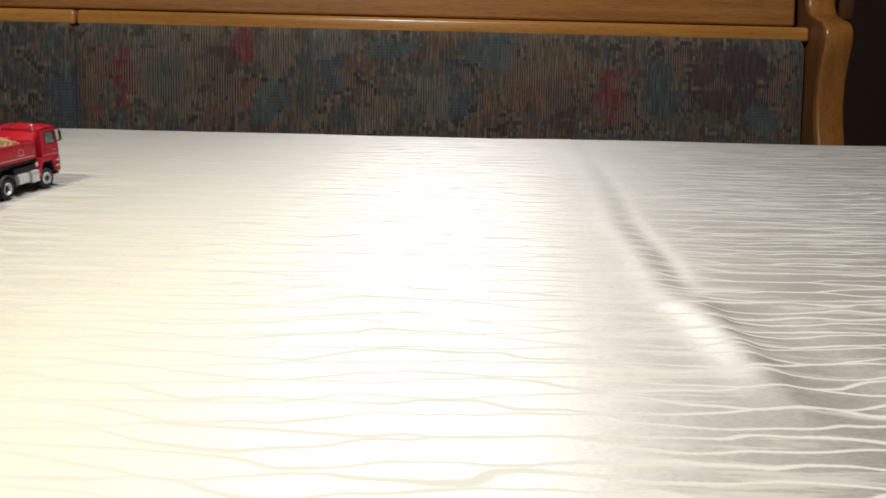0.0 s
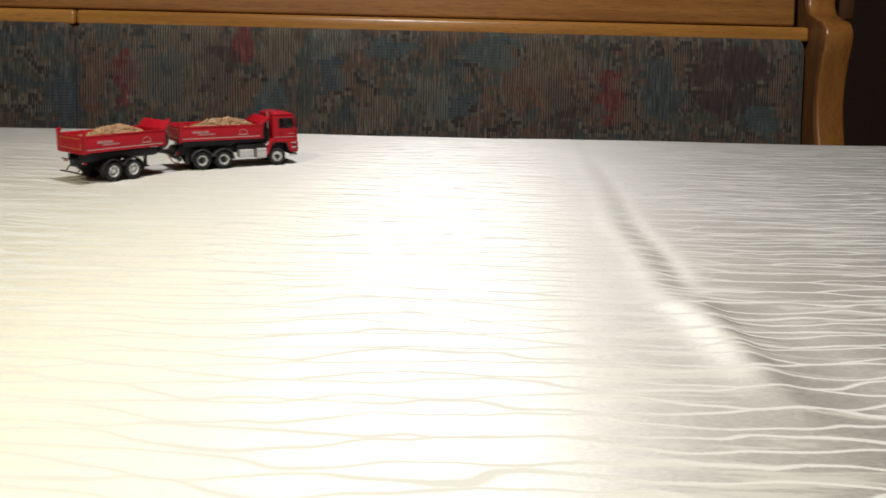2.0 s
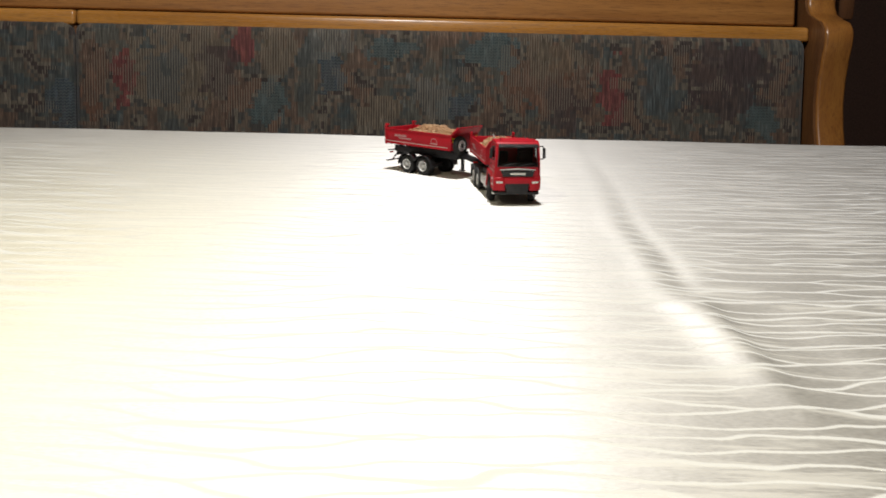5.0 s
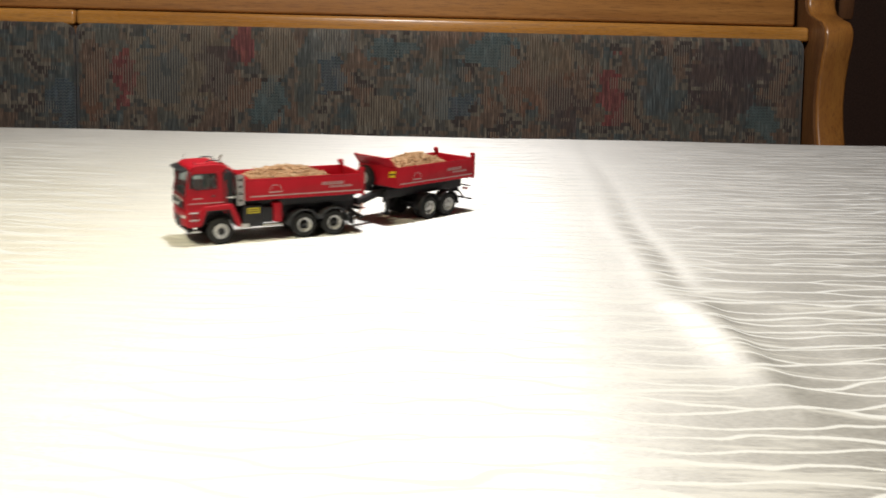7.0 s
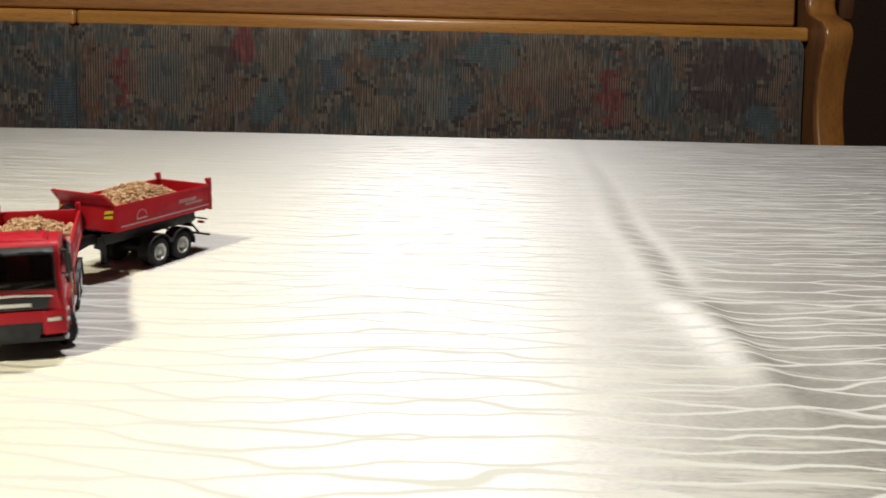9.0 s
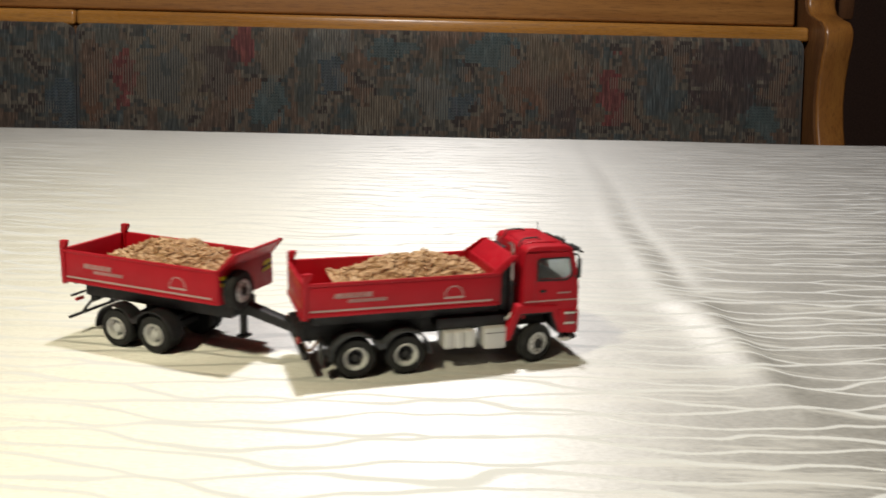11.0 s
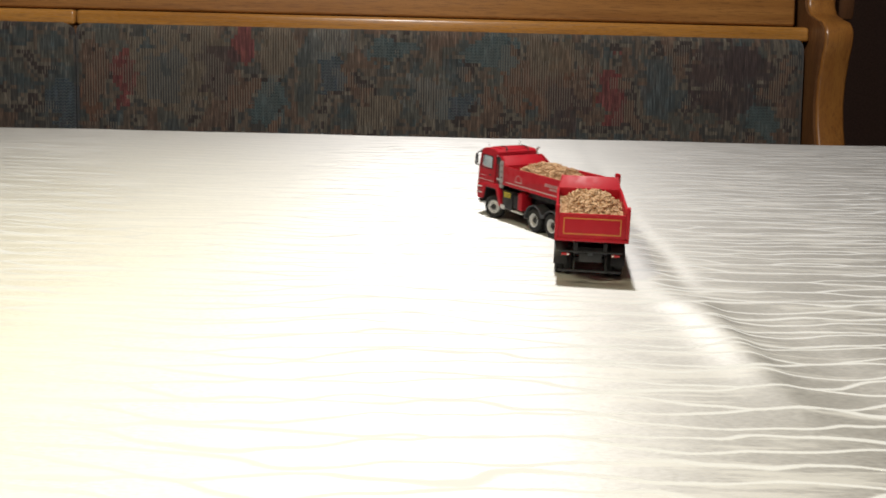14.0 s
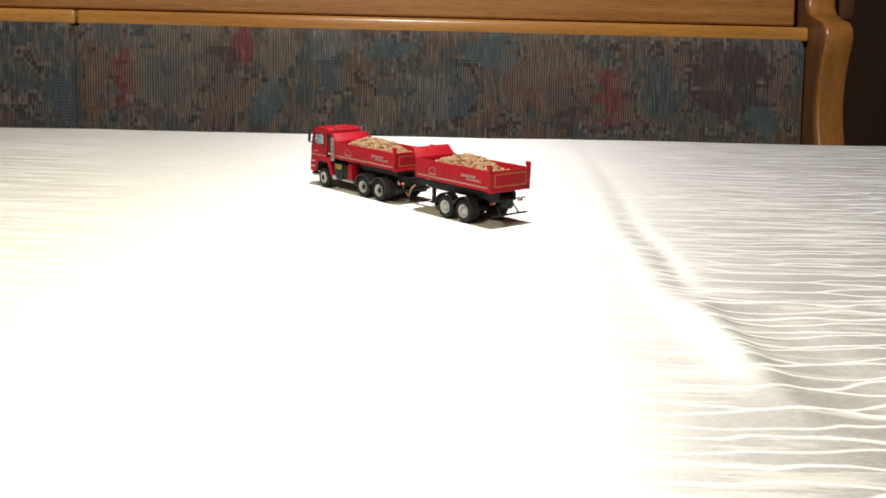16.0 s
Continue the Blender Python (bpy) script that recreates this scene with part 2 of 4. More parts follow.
ANISO_TURN, SATIN, PITCH = 0.0, 0.46, 0.0076
CLOTH = make_cloth()
PLASTER = plastic("brown_room_wall", (0.24, 0.15, 0.12), 0.9, 0.2, grain=60.0)
CEIL = plastic("ceiling_boards", (0.16, 0.10, 0.06), 0.8, 0.2, grain=60.0)
FLOOR = plastic("floor_boards", (0.10, 0.06, 0.035), 0.6, 0.2, grain=60.0)


# ---- mesh helpers ----
def part(name, bm, mat, parent, label="", scale=1.0, smooth=True):
    if scale != 1.0:
        bmesh.ops.scale(bm, vec=(scale,) * 3, verts=bm.verts)
    bmesh.ops.recalc_face_normals(bm, faces=bm.faces)
    me = bpy.data.meshes.new(name)
    bm.to_mesh(me)
    bm.free()
    me.materials.append(mat)
    if smooth:
        me.set_sharp_from_angle(angle=radians(35))
        for p in me.polygons:
            p.use_smooth = True
    ob = new(name, me)
    if parent is not None:
        ob.parent = parent
    if label:
        tagged(ob, label)
    return ob


def box(x0, x1, y0, y1, z0, z1, bev=0.0, seg=2, bm=None):
    """A block, into bm or a new one."""
    own = bmesh.new()
    bmesh.ops.create_cube(own, size=1.0)
    for v in own.verts:
        v.co = ((x0 + x1) / 2 + v.co.x * (x1 - x0), (y0 + y1) / 2 + v.co.y * (y1 - y0), (z0 + z1) / 2 + v.co.z * (z1 - z0))
    if bev:
        bmesh.ops.bevel(own, geom=list(own.edges), offset=bev, segments=seg, profile=0.5, affect="EDGES")
    if bm is None:
        return own
    return merge(bm, own)


def merge(bm, other):
    me = bpy.data.meshes.new("t")
    other.to_mesh(me)
    other.free()
    bm.from_mesh(me)
    bpy.data.meshes.remove(me)
    return bm


def prism(outline, a0, a1, axis="Y", bev=0.0, holes=(), seg=2):
    """A plate: an outline in the plane across the axis, with holes, from a0 to a1 along the axis."""
    bm = bmesh.new()

    def at(p, a):
        return {"Y": (p[0], a, p[1]), "X": (a, p[0], p[1]), "Z": (p[0], p[1], a)}[axis]
    edges = []
    for loop in (outline, *holes):
        vs = [bm.verts.new(at(p, a0)) for p in loop]
        edges += [bm.edges.new((vs[i], vs[(i + 1) % len(vs)])) for i in range(len(vs))]
    if holes:
        bmesh.ops.triangle_fill(bm, use_beauty=True, use_dissolve=False, edges=edges)
    else:
        bm.faces.new(list(bm.verts))
    made = bmesh.ops.extrude_face_region(bm, geom=list(bm.faces))
    shift = Vector(at((0, 0), a1)) - Vector(at((0, 0), a0))
    bmesh.ops.translate(bm, vec=shift, verts=[g for g in made["geom"] if isinstance(g, bmesh.types.BMVert)])
    if bev:
        bmesh.ops.recalc_face_normals(bm, faces=bm.faces)
        sharp = [e for e in bm.edges if len(e.link_faces) == 2 and e.calc_face_angle(0) > 0.5]
        bmesh.ops.bevel(bm, geom=sharp, offset=bev, segments=seg, profile=0.5, affect="EDGES")
    return bm


def lathe(profile, seg=28):
    """Turns (radius, y) round the y axis."""
    bm = bmesh.new()
    rings = []
    for r, y in profile:
        rings.append([bm.verts.new((r * math.cos(2 * math.pi * k / seg), y, r * math.sin(2 * math.pi * k / seg))) for k in range(seg)])
    for a, b in zip(rings, rings[1:]):
        for k in range(seg):
            bm.faces.new((a[k], a[(k + 1) % seg], b[(k + 1) % seg], b[k]))
    return bm


def tube(points, radius, seg=8, bm=None):
    own = bmesh.new()
    pts = [Vector(p) for p in points]
    rings = []
    for i, p in enumerate(pts):
        d = (pts[min(i + 1, len(pts) - 1)] - pts[max(i - 1, 0)]).normalized()
        side = d.cross(Vector((0.31, 0.2, 0.93))).normalized()
        up = side.cross(d)
        rings.append([own.verts.new(p + radius * (side * math.cos(2 * math.pi * k / seg) + up * math.sin(2 * math.pi * k / seg))) for k in range(seg)])
    for a, b in zip(rings, rings[1:]):
        for k in range(seg):
            own.faces.new((a[k], a[(k + 1) % seg], b[(k + 1) % seg], b[k]))
    own.faces.new(rings[0])
    own.faces.new(rings[-1])
    return own if bm is None else merge(bm, own)


def arc(cx, cz, r, a0, a1, n):
    return [(cx + r * math.cos(radians(a0 + (a1 - a0) * i / n)), cz + r * math.sin(radians(a0 + (a1 - a0) * i / n))) for i in range(n + 1)]


def structure(name, bm, mat, label, category):
    return tagged(part(name, bm, mat, None, smooth=False), label, category, kind="structure")


# ---- the room ----
structure("floor", box(-3.2, 3.4, -2.6, 4.6, -0.1, 0.0), FLOOR, "dark brown wooden room floor in shadow", "floor")
structure("ceiling", box(-3.2, 3.4, -2.6, 4.6, 2.5, 2.6), CEIL, "brown wooden ceiling over the dining room", "ceiling")
structure("wall_north", box(-3.2, 3.4, 4.6, 4.75, 0.0, 2.5), PLASTER, "dark brown room wall lost in shadow", "wall")
structure("wall_south", box(-3.2, 3.4, -2.75, -2.6, 0.0, 2.5), PLASTER, "dark brown room wall lost in shadow", "wall")
structure("wall_west", box(-3.35, -3.2, -2.6, 4.6, 0.0, 2.5), PLASTER, "dark brown room wall lost in shadow", "wall")
structure("wall_east", box(3.4, 3.55, -2.6, 4.6, 0.0, 2.5), PLASTER, "dark brown room wall lost in shadow", "wall")


# ---- the table and its cloth ----
TURN = math.atan2(0.018, 0.80)


def build_table():
    table = tagged(new("dining_table"), "wooden dining table hidden under a silver-white cloth", "table")
    table.matrix_basis = pose(0.1, 0.27, 0, 0, 0, math.degrees(TURN))
    part("tabletop", box(-1.05, 1.05, -0.565, 0.565, TOP - 0.035, TOP - 0.003, 0.004), OAK, table)
    for sx in (-0.95, 0.95):
        for sy in (-0.48, 0.48):
            part("leg", box(sx - 0.035, sx + 0.035, sy - 0.035, sy + 0.035, 0, TOP - 0.035, 0.004), OAK_UP, table)


def cloth_height(x, y):
    """Folds: a crease that rises on the near half and sinks on the far half, crossed by a second one."""
    line = 0.097 + 0.0045 / (1 + math.exp((y - 0.46) / 0.03)) + 0.004 * math.sin(y * 14.0) + 0.003 * math.exp(-((y - 0.42) / 0.06) ** 2) + max(0.0, y - 0.48) * 0.088
    d = x - line
    cross = 0.339 + 0.02 * x
    near = 1 / (1 + math.exp((y - cross) / 0.010))
    fade = min(1.0, max(0.0, (y - 0.215) / 0.09))
    fade = fade * fade * (3 - 2 * fade)
    wide = 0.011 if d < 0 else 0.0056
    ridge = 0.0023 * math.exp(-(d / wide) ** 2) * near * fade
    if d > 0:
        ridge += -0.0012 * math.exp(-((d - 0.022) / 0.014) ** 2) * near
    valley = (0.0005 * math.exp(-((d + 0.012) / 0.007) ** 2) - 0.0007 * math.exp(-(d / 0.0058) ** 2)) * (1 - near) * math.exp(-max(0, y - 0.4) / 0.16)
    across = 0.0010 * math.exp(-abs(y - cross) / 0.006) * (1 if x > -0.05 else 0.4)
    knot = 0.0005 * math.exp(-((d + 0.006) / 0.008) ** 2 - ((y - cross + 0.010) / 0.006) ** 2)
    soft = 0.0010 * noise.noise(Vector((x * 5.0, y * 4.0, 0.3))) + 0.0004 * noise.noise(Vector((x * 17.0, y * 11.0, 4.3)))
    return max(0.0, 0.0012 + ridge + valley + across + knot + soft) - 0.0012


def build_cloth():
    bm = bmesh.new()
    uv = bm.loops.layers.uv.new("weave")
    # x and y lines, close together round the folds and in front of the camera
    xs = [-0.98 + 0.02 * i for i in range(49)] + [0.004 * i for i in range(15)] + [0.06 + 0.002 * i for i in range(40)] + [0.14 + 0.004 * i for i in range(15)] + [0.2 + 0.02 * i for i in range(50)]
    ys = [-0.32 + 0.02 * i for i in range(24)] + [0.16 + 0.005 * i for i in range(28)] + [0.30 + 0.0025 * i for i in range(44)] + [0.41 + 0.005 * i for i in range(10)] + [0.46 + 0.01 * i for i in range(38)]
    edge = 0.859
    ys = [y for y in ys if y < edge - 0.008]
    c, s = math.cos(TURN), math.sin(TURN)
    rows = []
    drop = [(edge - 0.006, 0.0), (edge - 0.003, -0.0007), (edge - 0.0008, -0.003), (edge, -0.007), (edge + 0.001, -0.03), (edge + 0.002, -0.22)]
    for y in ys:
        rows.append([bm.verts.new((x, y + s * x, TOP + cloth_height(x, y + s * x))) for x in xs])
    for y, z in drop:
        rows.append([bm.verts.new((x, y + s * x + (0.004 * math.sin(x * 21) if z < -0.02 else 0.0), TOP + z + (cloth_height(x, y) if z > -0.001 else 0.0))) for x in xs])
    for a, b in zip(rows, rows[1:]):
        for i in range(len(xs) - 1):
            f = bm.faces.new((a[i], a[i + 1], b[i + 1], b[i]))
            for lp in f.loops:
                lp[uv].uv = (lp.vert.co.x, lp.vert.co.y)
    # the cloth hangs down on the other sides too
    rim = [e for e in bm.edges if e.is_boundary and min(v.co.z for v in e.verts) > TOP - 0.05]
    made = bmesh.ops.extrude_edge_only(bm, edges=rim)
    bmesh.ops.translate(bm, vec=(0, 0, -0.22), verts=[g for g in made["geom"] if isinstance(g, bmesh.types.BMVert)])
    return tagged(part("tablecloth", bm, CLOTH, None), "silver-white satin damask tablecloth with wavy lines and ironed creases", "tablecloth")


build_table()
build_cloth()


# ---- the bench behind the table ----
def build_bench():
    """Backrest of a corner-bar bench: leaning back, cushions between an end panel, a rail and a top board. Local: x along it, y away from the table."""
    bench = tagged(new("upholstered_bench"), "varnished oak bench with patterned upholstered backrest beside the table", "bench")
    bench.matrix_basis = pose(0, 1.25, 0, 0, 0, math.degrees(math.atan(0.07)))
    lean = math.tan(radians(9))
    z0 = TOP + 0.091          # lower edge of the rail

    def leaning(bm):
        for v in bm.verts:
            v.co.y += (v.co.z - z0) * lean
        return bm

    def cushion(x0, x1):
        """A padded panel with rounded upper corners, bulging a little to the front."""
        r, low, bm = 0.014, z0 - 0.42, bmesh.new()
        near = [0.0, 0.0015, 0.003, 0.005, 0.0075, 0.0105, 0.014, 0.02, 0.03, 0.05]
        xs = [x0 + d for d in near] + [x0 + 0.05 + (x1 - x0 - 0.1) * i / 30 for i in range(1, 30)] + [x1 - d for d in reversed(near)]
        down = [0.0, 0.0012, 0.0025, 0.0045, 0.007, 0.011, 0.018, 0.03, 0.05, 0.08, 0.12, 0.18, 0.26, 0.34, 0.42]

        def crown(x):
            u = min(x - x0, x1 - x, r)
            return z0 - 0.0004 - (r - math.sqrt(r * r - (r - u) ** 2))
        grid = []
        for d in down:
            row = []
            for x in xs:
                u, top = min(x - x0, x1 - x), crown(x)
                z = top - d * (top - low) / 0.42
                pad = 0.019 * (0.45 + 0.55 * (1 - math.exp(-u / 0.004))) * (0.72 + 0.28 * (1 - math.exp(-d / 0.004))) + 0.003 * noise.noise(Vector((x * 6, 0.4, z * 7)))* min(1.0, d / 0.03)
                row.append(bm.verts.new((x, -pad, z)))
            grid.append(row)
        for a, b in zip(grid, grid[1:]):
            for i in range(len(xs) - 1):
                bm.faces.new((a[i], b[i], b[i + 1], a[i + 1]))
        rim = [e for e in bm.edges if e.is_boundary]
        made = bmesh.ops.extrude_edge_only(bm, edges=rim)
        bmesh.ops.translate(bm, vec=(0, 0.05, 0), verts=[g for g in made["geom"] if isinstance(g, bmesh.types.BMVert)])
        return leaning(bm)
    part("cushion", cushion(-0.4722, 0.4745), FABRIC, bench, "teal, brown and rust patterned woven cushion")
    part("cushion", cushion(-1.45, -0.4735), FABRIC, bench, "teal, brown and rust patterned woven cushion")
    part("rail", leaning(box(-0.4705, 0.4795, -0.0125, 0.03, z0 - 0.0035, z0 + 0.0155, 0.0045, 4)), OAK_RAIL, bench, "glossy light oak rail")
    part("rail", leaning(box(-1.45, -0.472, -0.0125, 0.03, z0 - 0.0035, z0 + 0.0155, 0.0045, 4)), OAK_RAIL, bench, "glossy light oak rail")
    part("seam_strip", leaning(box(-0.487, -0.459, -0.004, 0.02, z0 - 0.05, z0 - 0.004)), OAK_CHEEK, bench, "brown strip behind the cushion seam")
    part("top_board", leaning(box(-1.45, 0.462, -0.006, 0.026, z0 + 0.0168, z0 + 0.085, 0.004, 3)), OAK, bench, "wide oak board with long grain")
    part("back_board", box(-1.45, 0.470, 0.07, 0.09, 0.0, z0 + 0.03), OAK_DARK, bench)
    part("seat", box(-1.45, 0.470, -0.42, 0.0, 0.34, 0.43, 0.02, 3), FABRIC, bench)
    # end panel with a waved front edge
    front = [(-0.45, 0.0), (-0.45, 0.40), (-0.10, 0.52)]
    wave = [(0.58, -0.105), (0.65, -0.089), (0.70, -0.067), (0.73, -0.054), (0.76, -0.046), (0.79, -0.0445), (0.815, -0.047), (0.835, -0.051), (0.848, -0.051), (0.857, -0.047), (0.864, -0.038),
            (0.868, -0.020), (0.874, 0.0), (0.885, 0.010), (0.905, 0.014), (0.93, 0.016), (0.945, 0.028), (0.95, 0.05)]
    outline = front + [(y, z) for z, y in wave] + [(0.10, 0.95), (0.10, 0.0)]
    part("end_panel", prism(outline, 0.4835, 0.5215, "X", 0.004, seg=3), OAK_UP, bench, "oak end panel with a waved front edge")
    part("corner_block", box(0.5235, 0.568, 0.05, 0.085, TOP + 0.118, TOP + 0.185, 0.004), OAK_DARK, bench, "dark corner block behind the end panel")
    # darker inner face of the end panel, a thin plate a little back from the edge
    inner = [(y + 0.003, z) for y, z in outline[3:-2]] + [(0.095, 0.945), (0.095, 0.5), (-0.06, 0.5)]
    part("inner_cheek", prism(inner, 0.4800, 0.4835, "X", 0.0), OAK_CHEEK, bench, "darker inner cheek of the end panel")
    return bench


build_bench()


# ---- the model vehicles, in millimetres: x forward, y to the left, z up, from the middle of the rear axles on the cloth ----
MM = 0.001


def mm(name, bm, mat, parent, label="", smooth=True):
    return part(name, bm, mat, parent, label, MM, smooth)


def build_wheel(parent, place, side, steel, dual=False, shallow=False, dark=False):
    """One wheel with its outer face to side (+1 left, -1 right); returns the empty part that turns."""
    w = 3.6 if not dual else 7.4
    wheel = mm("wheel", lathe([(3.55, 0.15), (4.9, 0.0), (5.6, 0.25), (5.95, 0.8), (6.0, 1.2)] + ([(6.0, w - 1.0), (5.6, w - 0.25), (4.6, w), (2.0, w - 0.1), (0.02, w - 0.1)] if not dual else
               [(6.0, 2.7), (5.7, 3.35), (4.8, 3.5), (4.8, 3.9), (5.7, 4.05), (6.0, 4.7), (6.0, w - 1.0), (5.6, w - 0.25), (4.6, w), (2.0, w - 0.1), (0.02, w - 0.1)]), 30), RUBBER, parent)
    # grooves of the tread
    blocks = bmesh.new()
    for k in range(26):
        a = 2 * math.pi * k / 26
        for y0 in ((0.9, w / 2 + 0.1) if not dual else (0.9, 5.0)):
            b = box(5.9, 6.12, y0, y0 + 1.3, -0.45, 0.45)
            bmesh.ops.rotate(b, cent=(0, 0, 0), matrix=Matrix.Rotation(a, 3, "Y"), verts=b.verts)
            merge(blocks, b)
    mm("tread", blocks, RUBBER, wheel)
    if shallow:
        rim = lathe([(3.55, 0.15), (3.4, -0.05), (3.0, 0.0), (2.7, 0.35), (2.3, 0.1), (1.8, -0.2), (1.7, 0.6)], 28)
        hub = lathe([(1.75, 0.2), (1.6, -0.35), (1.3, -0.6), (0.7, -0.75), (0.02, -0.75)], 18)
    elif dark:
        rim = lathe([(3.55, 0.15), (3.4, -0.05), (3.0, 0.1), (2.75, 0.6), (2.3, 1.6), (2.2, 2.9)], 28)
        hub = lathe([(2.3, 2.6), (2.1, 2.4), (1.5, 2.2), (1.2, 0.6), (0.8, 0.3), (0.02, 0.3)], 18)
    else:
        rim = lathe([(3.6, 0.15), (3.45, -0.05), (3.1, 0.1), (2.8, 0.6), (2.5, 2.2), (1.9, 2.4), (1.6, 2.0), (1.4, 0.6), (0.9, 0.4), (0.02, 0.4)], 28)
        hub = lathe([(1.35, 0.9), (1.2, 0.3), (0.8, 0.15), (0.02, 0.15)], 16)
    mm("rim", rim, steel, wheel, "silver wheel rim")
    mm("hub", hub, BLACK if shallow or dark else steel, wheel, "black wheel hub" if shallow or dark else "")
    nuts = bmesh.new()
    for k in range(8):
        a = 2 * math.pi * k / 8
        x, z = 2.3 * math.cos(a), 2.3 * math.sin(a)
        box(x - 0.2, x + 0.2, (2.0 if not shallow else -0.1), (2.4 if not shallow else 0.3), z - 0.2, z + 0.2, bm=nuts)
    mm("wheel_nuts", nuts, GREY, wheel)
    wheel["spin_side"] = side
    wheel["hub_place"] = [c * MM for c in place]
    return wheel


def wheel_pose(wheel, turned, steer=0.0):
    """The wheel's pose in its vehicle: steer about the upright, then the roll; its outer face looks out."""
    x, y, z = wheel["hub_place"]
    face = pose(0, 0, 0, 0, 0, 180.0 if wheel["spin_side"] > 0 else 0.0)
    roll = pose(0, 0, 0, 0, turned if wheel["spin_side"] < 0 else -turned, 0)
    pin = 0.0055 * wheel["spin_side"]      # the upright that it steers about lies inboard
    return pose(x, y - pin, z, 0, 0, steer) @ pose(0, pin, 0) @ face @ roll


def chip_heap(name, x0, x1, half, rim_z, top, seed, label, front=2.2):
    """A heap of wood chips in a tipper body: a mound of loose splinters."""
    rnd = random.Random(seed)
    bm = bmesh.new()
    cx, lx = (x0 + x1) / 2, (x1 - x0) / 2

    def height(x, y):
        u, v = (x - cx) / lx, y / half
        d = min(1.0, (abs(u) ** (2.2 if u < 0 else front) + abs(v) ** 2.6) ** 0.5)
        h = rim_z - 3.2 + (top - rim_z + 3.2) * (1 - d ** 1.35)
        return h + 1.5 * noise.noise(Vector((x * 0.13, y * 0.16, seed))) * (1 - d) + 1.4 * noise.noise(Vector((x * 0.25, y * 0.25, seed))) + 0.5 * noise.noise(Vector((x * 0.6, y * 0.6, seed + 5)))
    n, m = 26, 14
    grid = [[bm.verts.new((x0 + (x1 - x0) * i / n, -half + 2 * half * j / m, height(x0 + (x1 - x0) * i / n, -half + 2 * half * j / m) - 0.3)) for j in range(m + 1)] for i in range(n + 1)]
    for i in range(n):
        for j in range(m):
            bm.faces.new((grid[i][j], grid[i + 1][j], grid[i + 1][j + 1], grid[i][j + 1]))
    verts, faces = [tuple(v.co) for v in bm.verts], []
    bm.verts.index_update()
    faces = [tuple(v.index for v in f.verts) for f in bm.faces]
    bm.free()
    for k in range(1500):
        x, y = rnd.uniform(x0 + 1.2, x1 - 1.2), rnd.uniform(-half + 1.0, half - 1.0)
        u, v = (x - cx) / lx, y / half
        z = height(x, y) + rnd.uniform(-0.2, 0.3)
        l, w, t = rnd.uniform(0.45, 1.7), rnd.uniform(0.25, 0.7), rnd.uniform(0.12, 0.3)
        rot = Euler((rnd.gauss(0, 0.38), rnd.gauss(0, 0.38), rnd.uniform(0, 6.28))).to_matrix()
        base = len(verts)
        for sx, sy, sz in ((-1, -1, -1), (1, -1, -1), (1, 1, -1), (-1, 1, -1), (-1, -1, 1), (1, -1, 1), (1, 1, 1), (-1, 1, 1)):
            k2 = rnd.uniform(0.6, 1.0)
            p = rot @ Vector((sx * l * k2, sy * w * k2, sz * t)) + Vector((x, y, z))
            verts.append(tuple(p))
        faces += [tuple(base + i for i in f) for f in ((0, 3, 2, 1), (4, 5, 6, 7), (0, 1, 5, 4), (1, 2, 6, 5), (2, 3, 7, 6), (3, 0, 4, 7))]
    me = bpy.data.meshes.new(name)
    me.from_pydata([(x * MM, y * MM, z * MM) for x, y, z in verts], [], faces)
    me.materials.append(CHIPS)
    return tagged(new(name, me), label, "wood chips", kind="stuff")


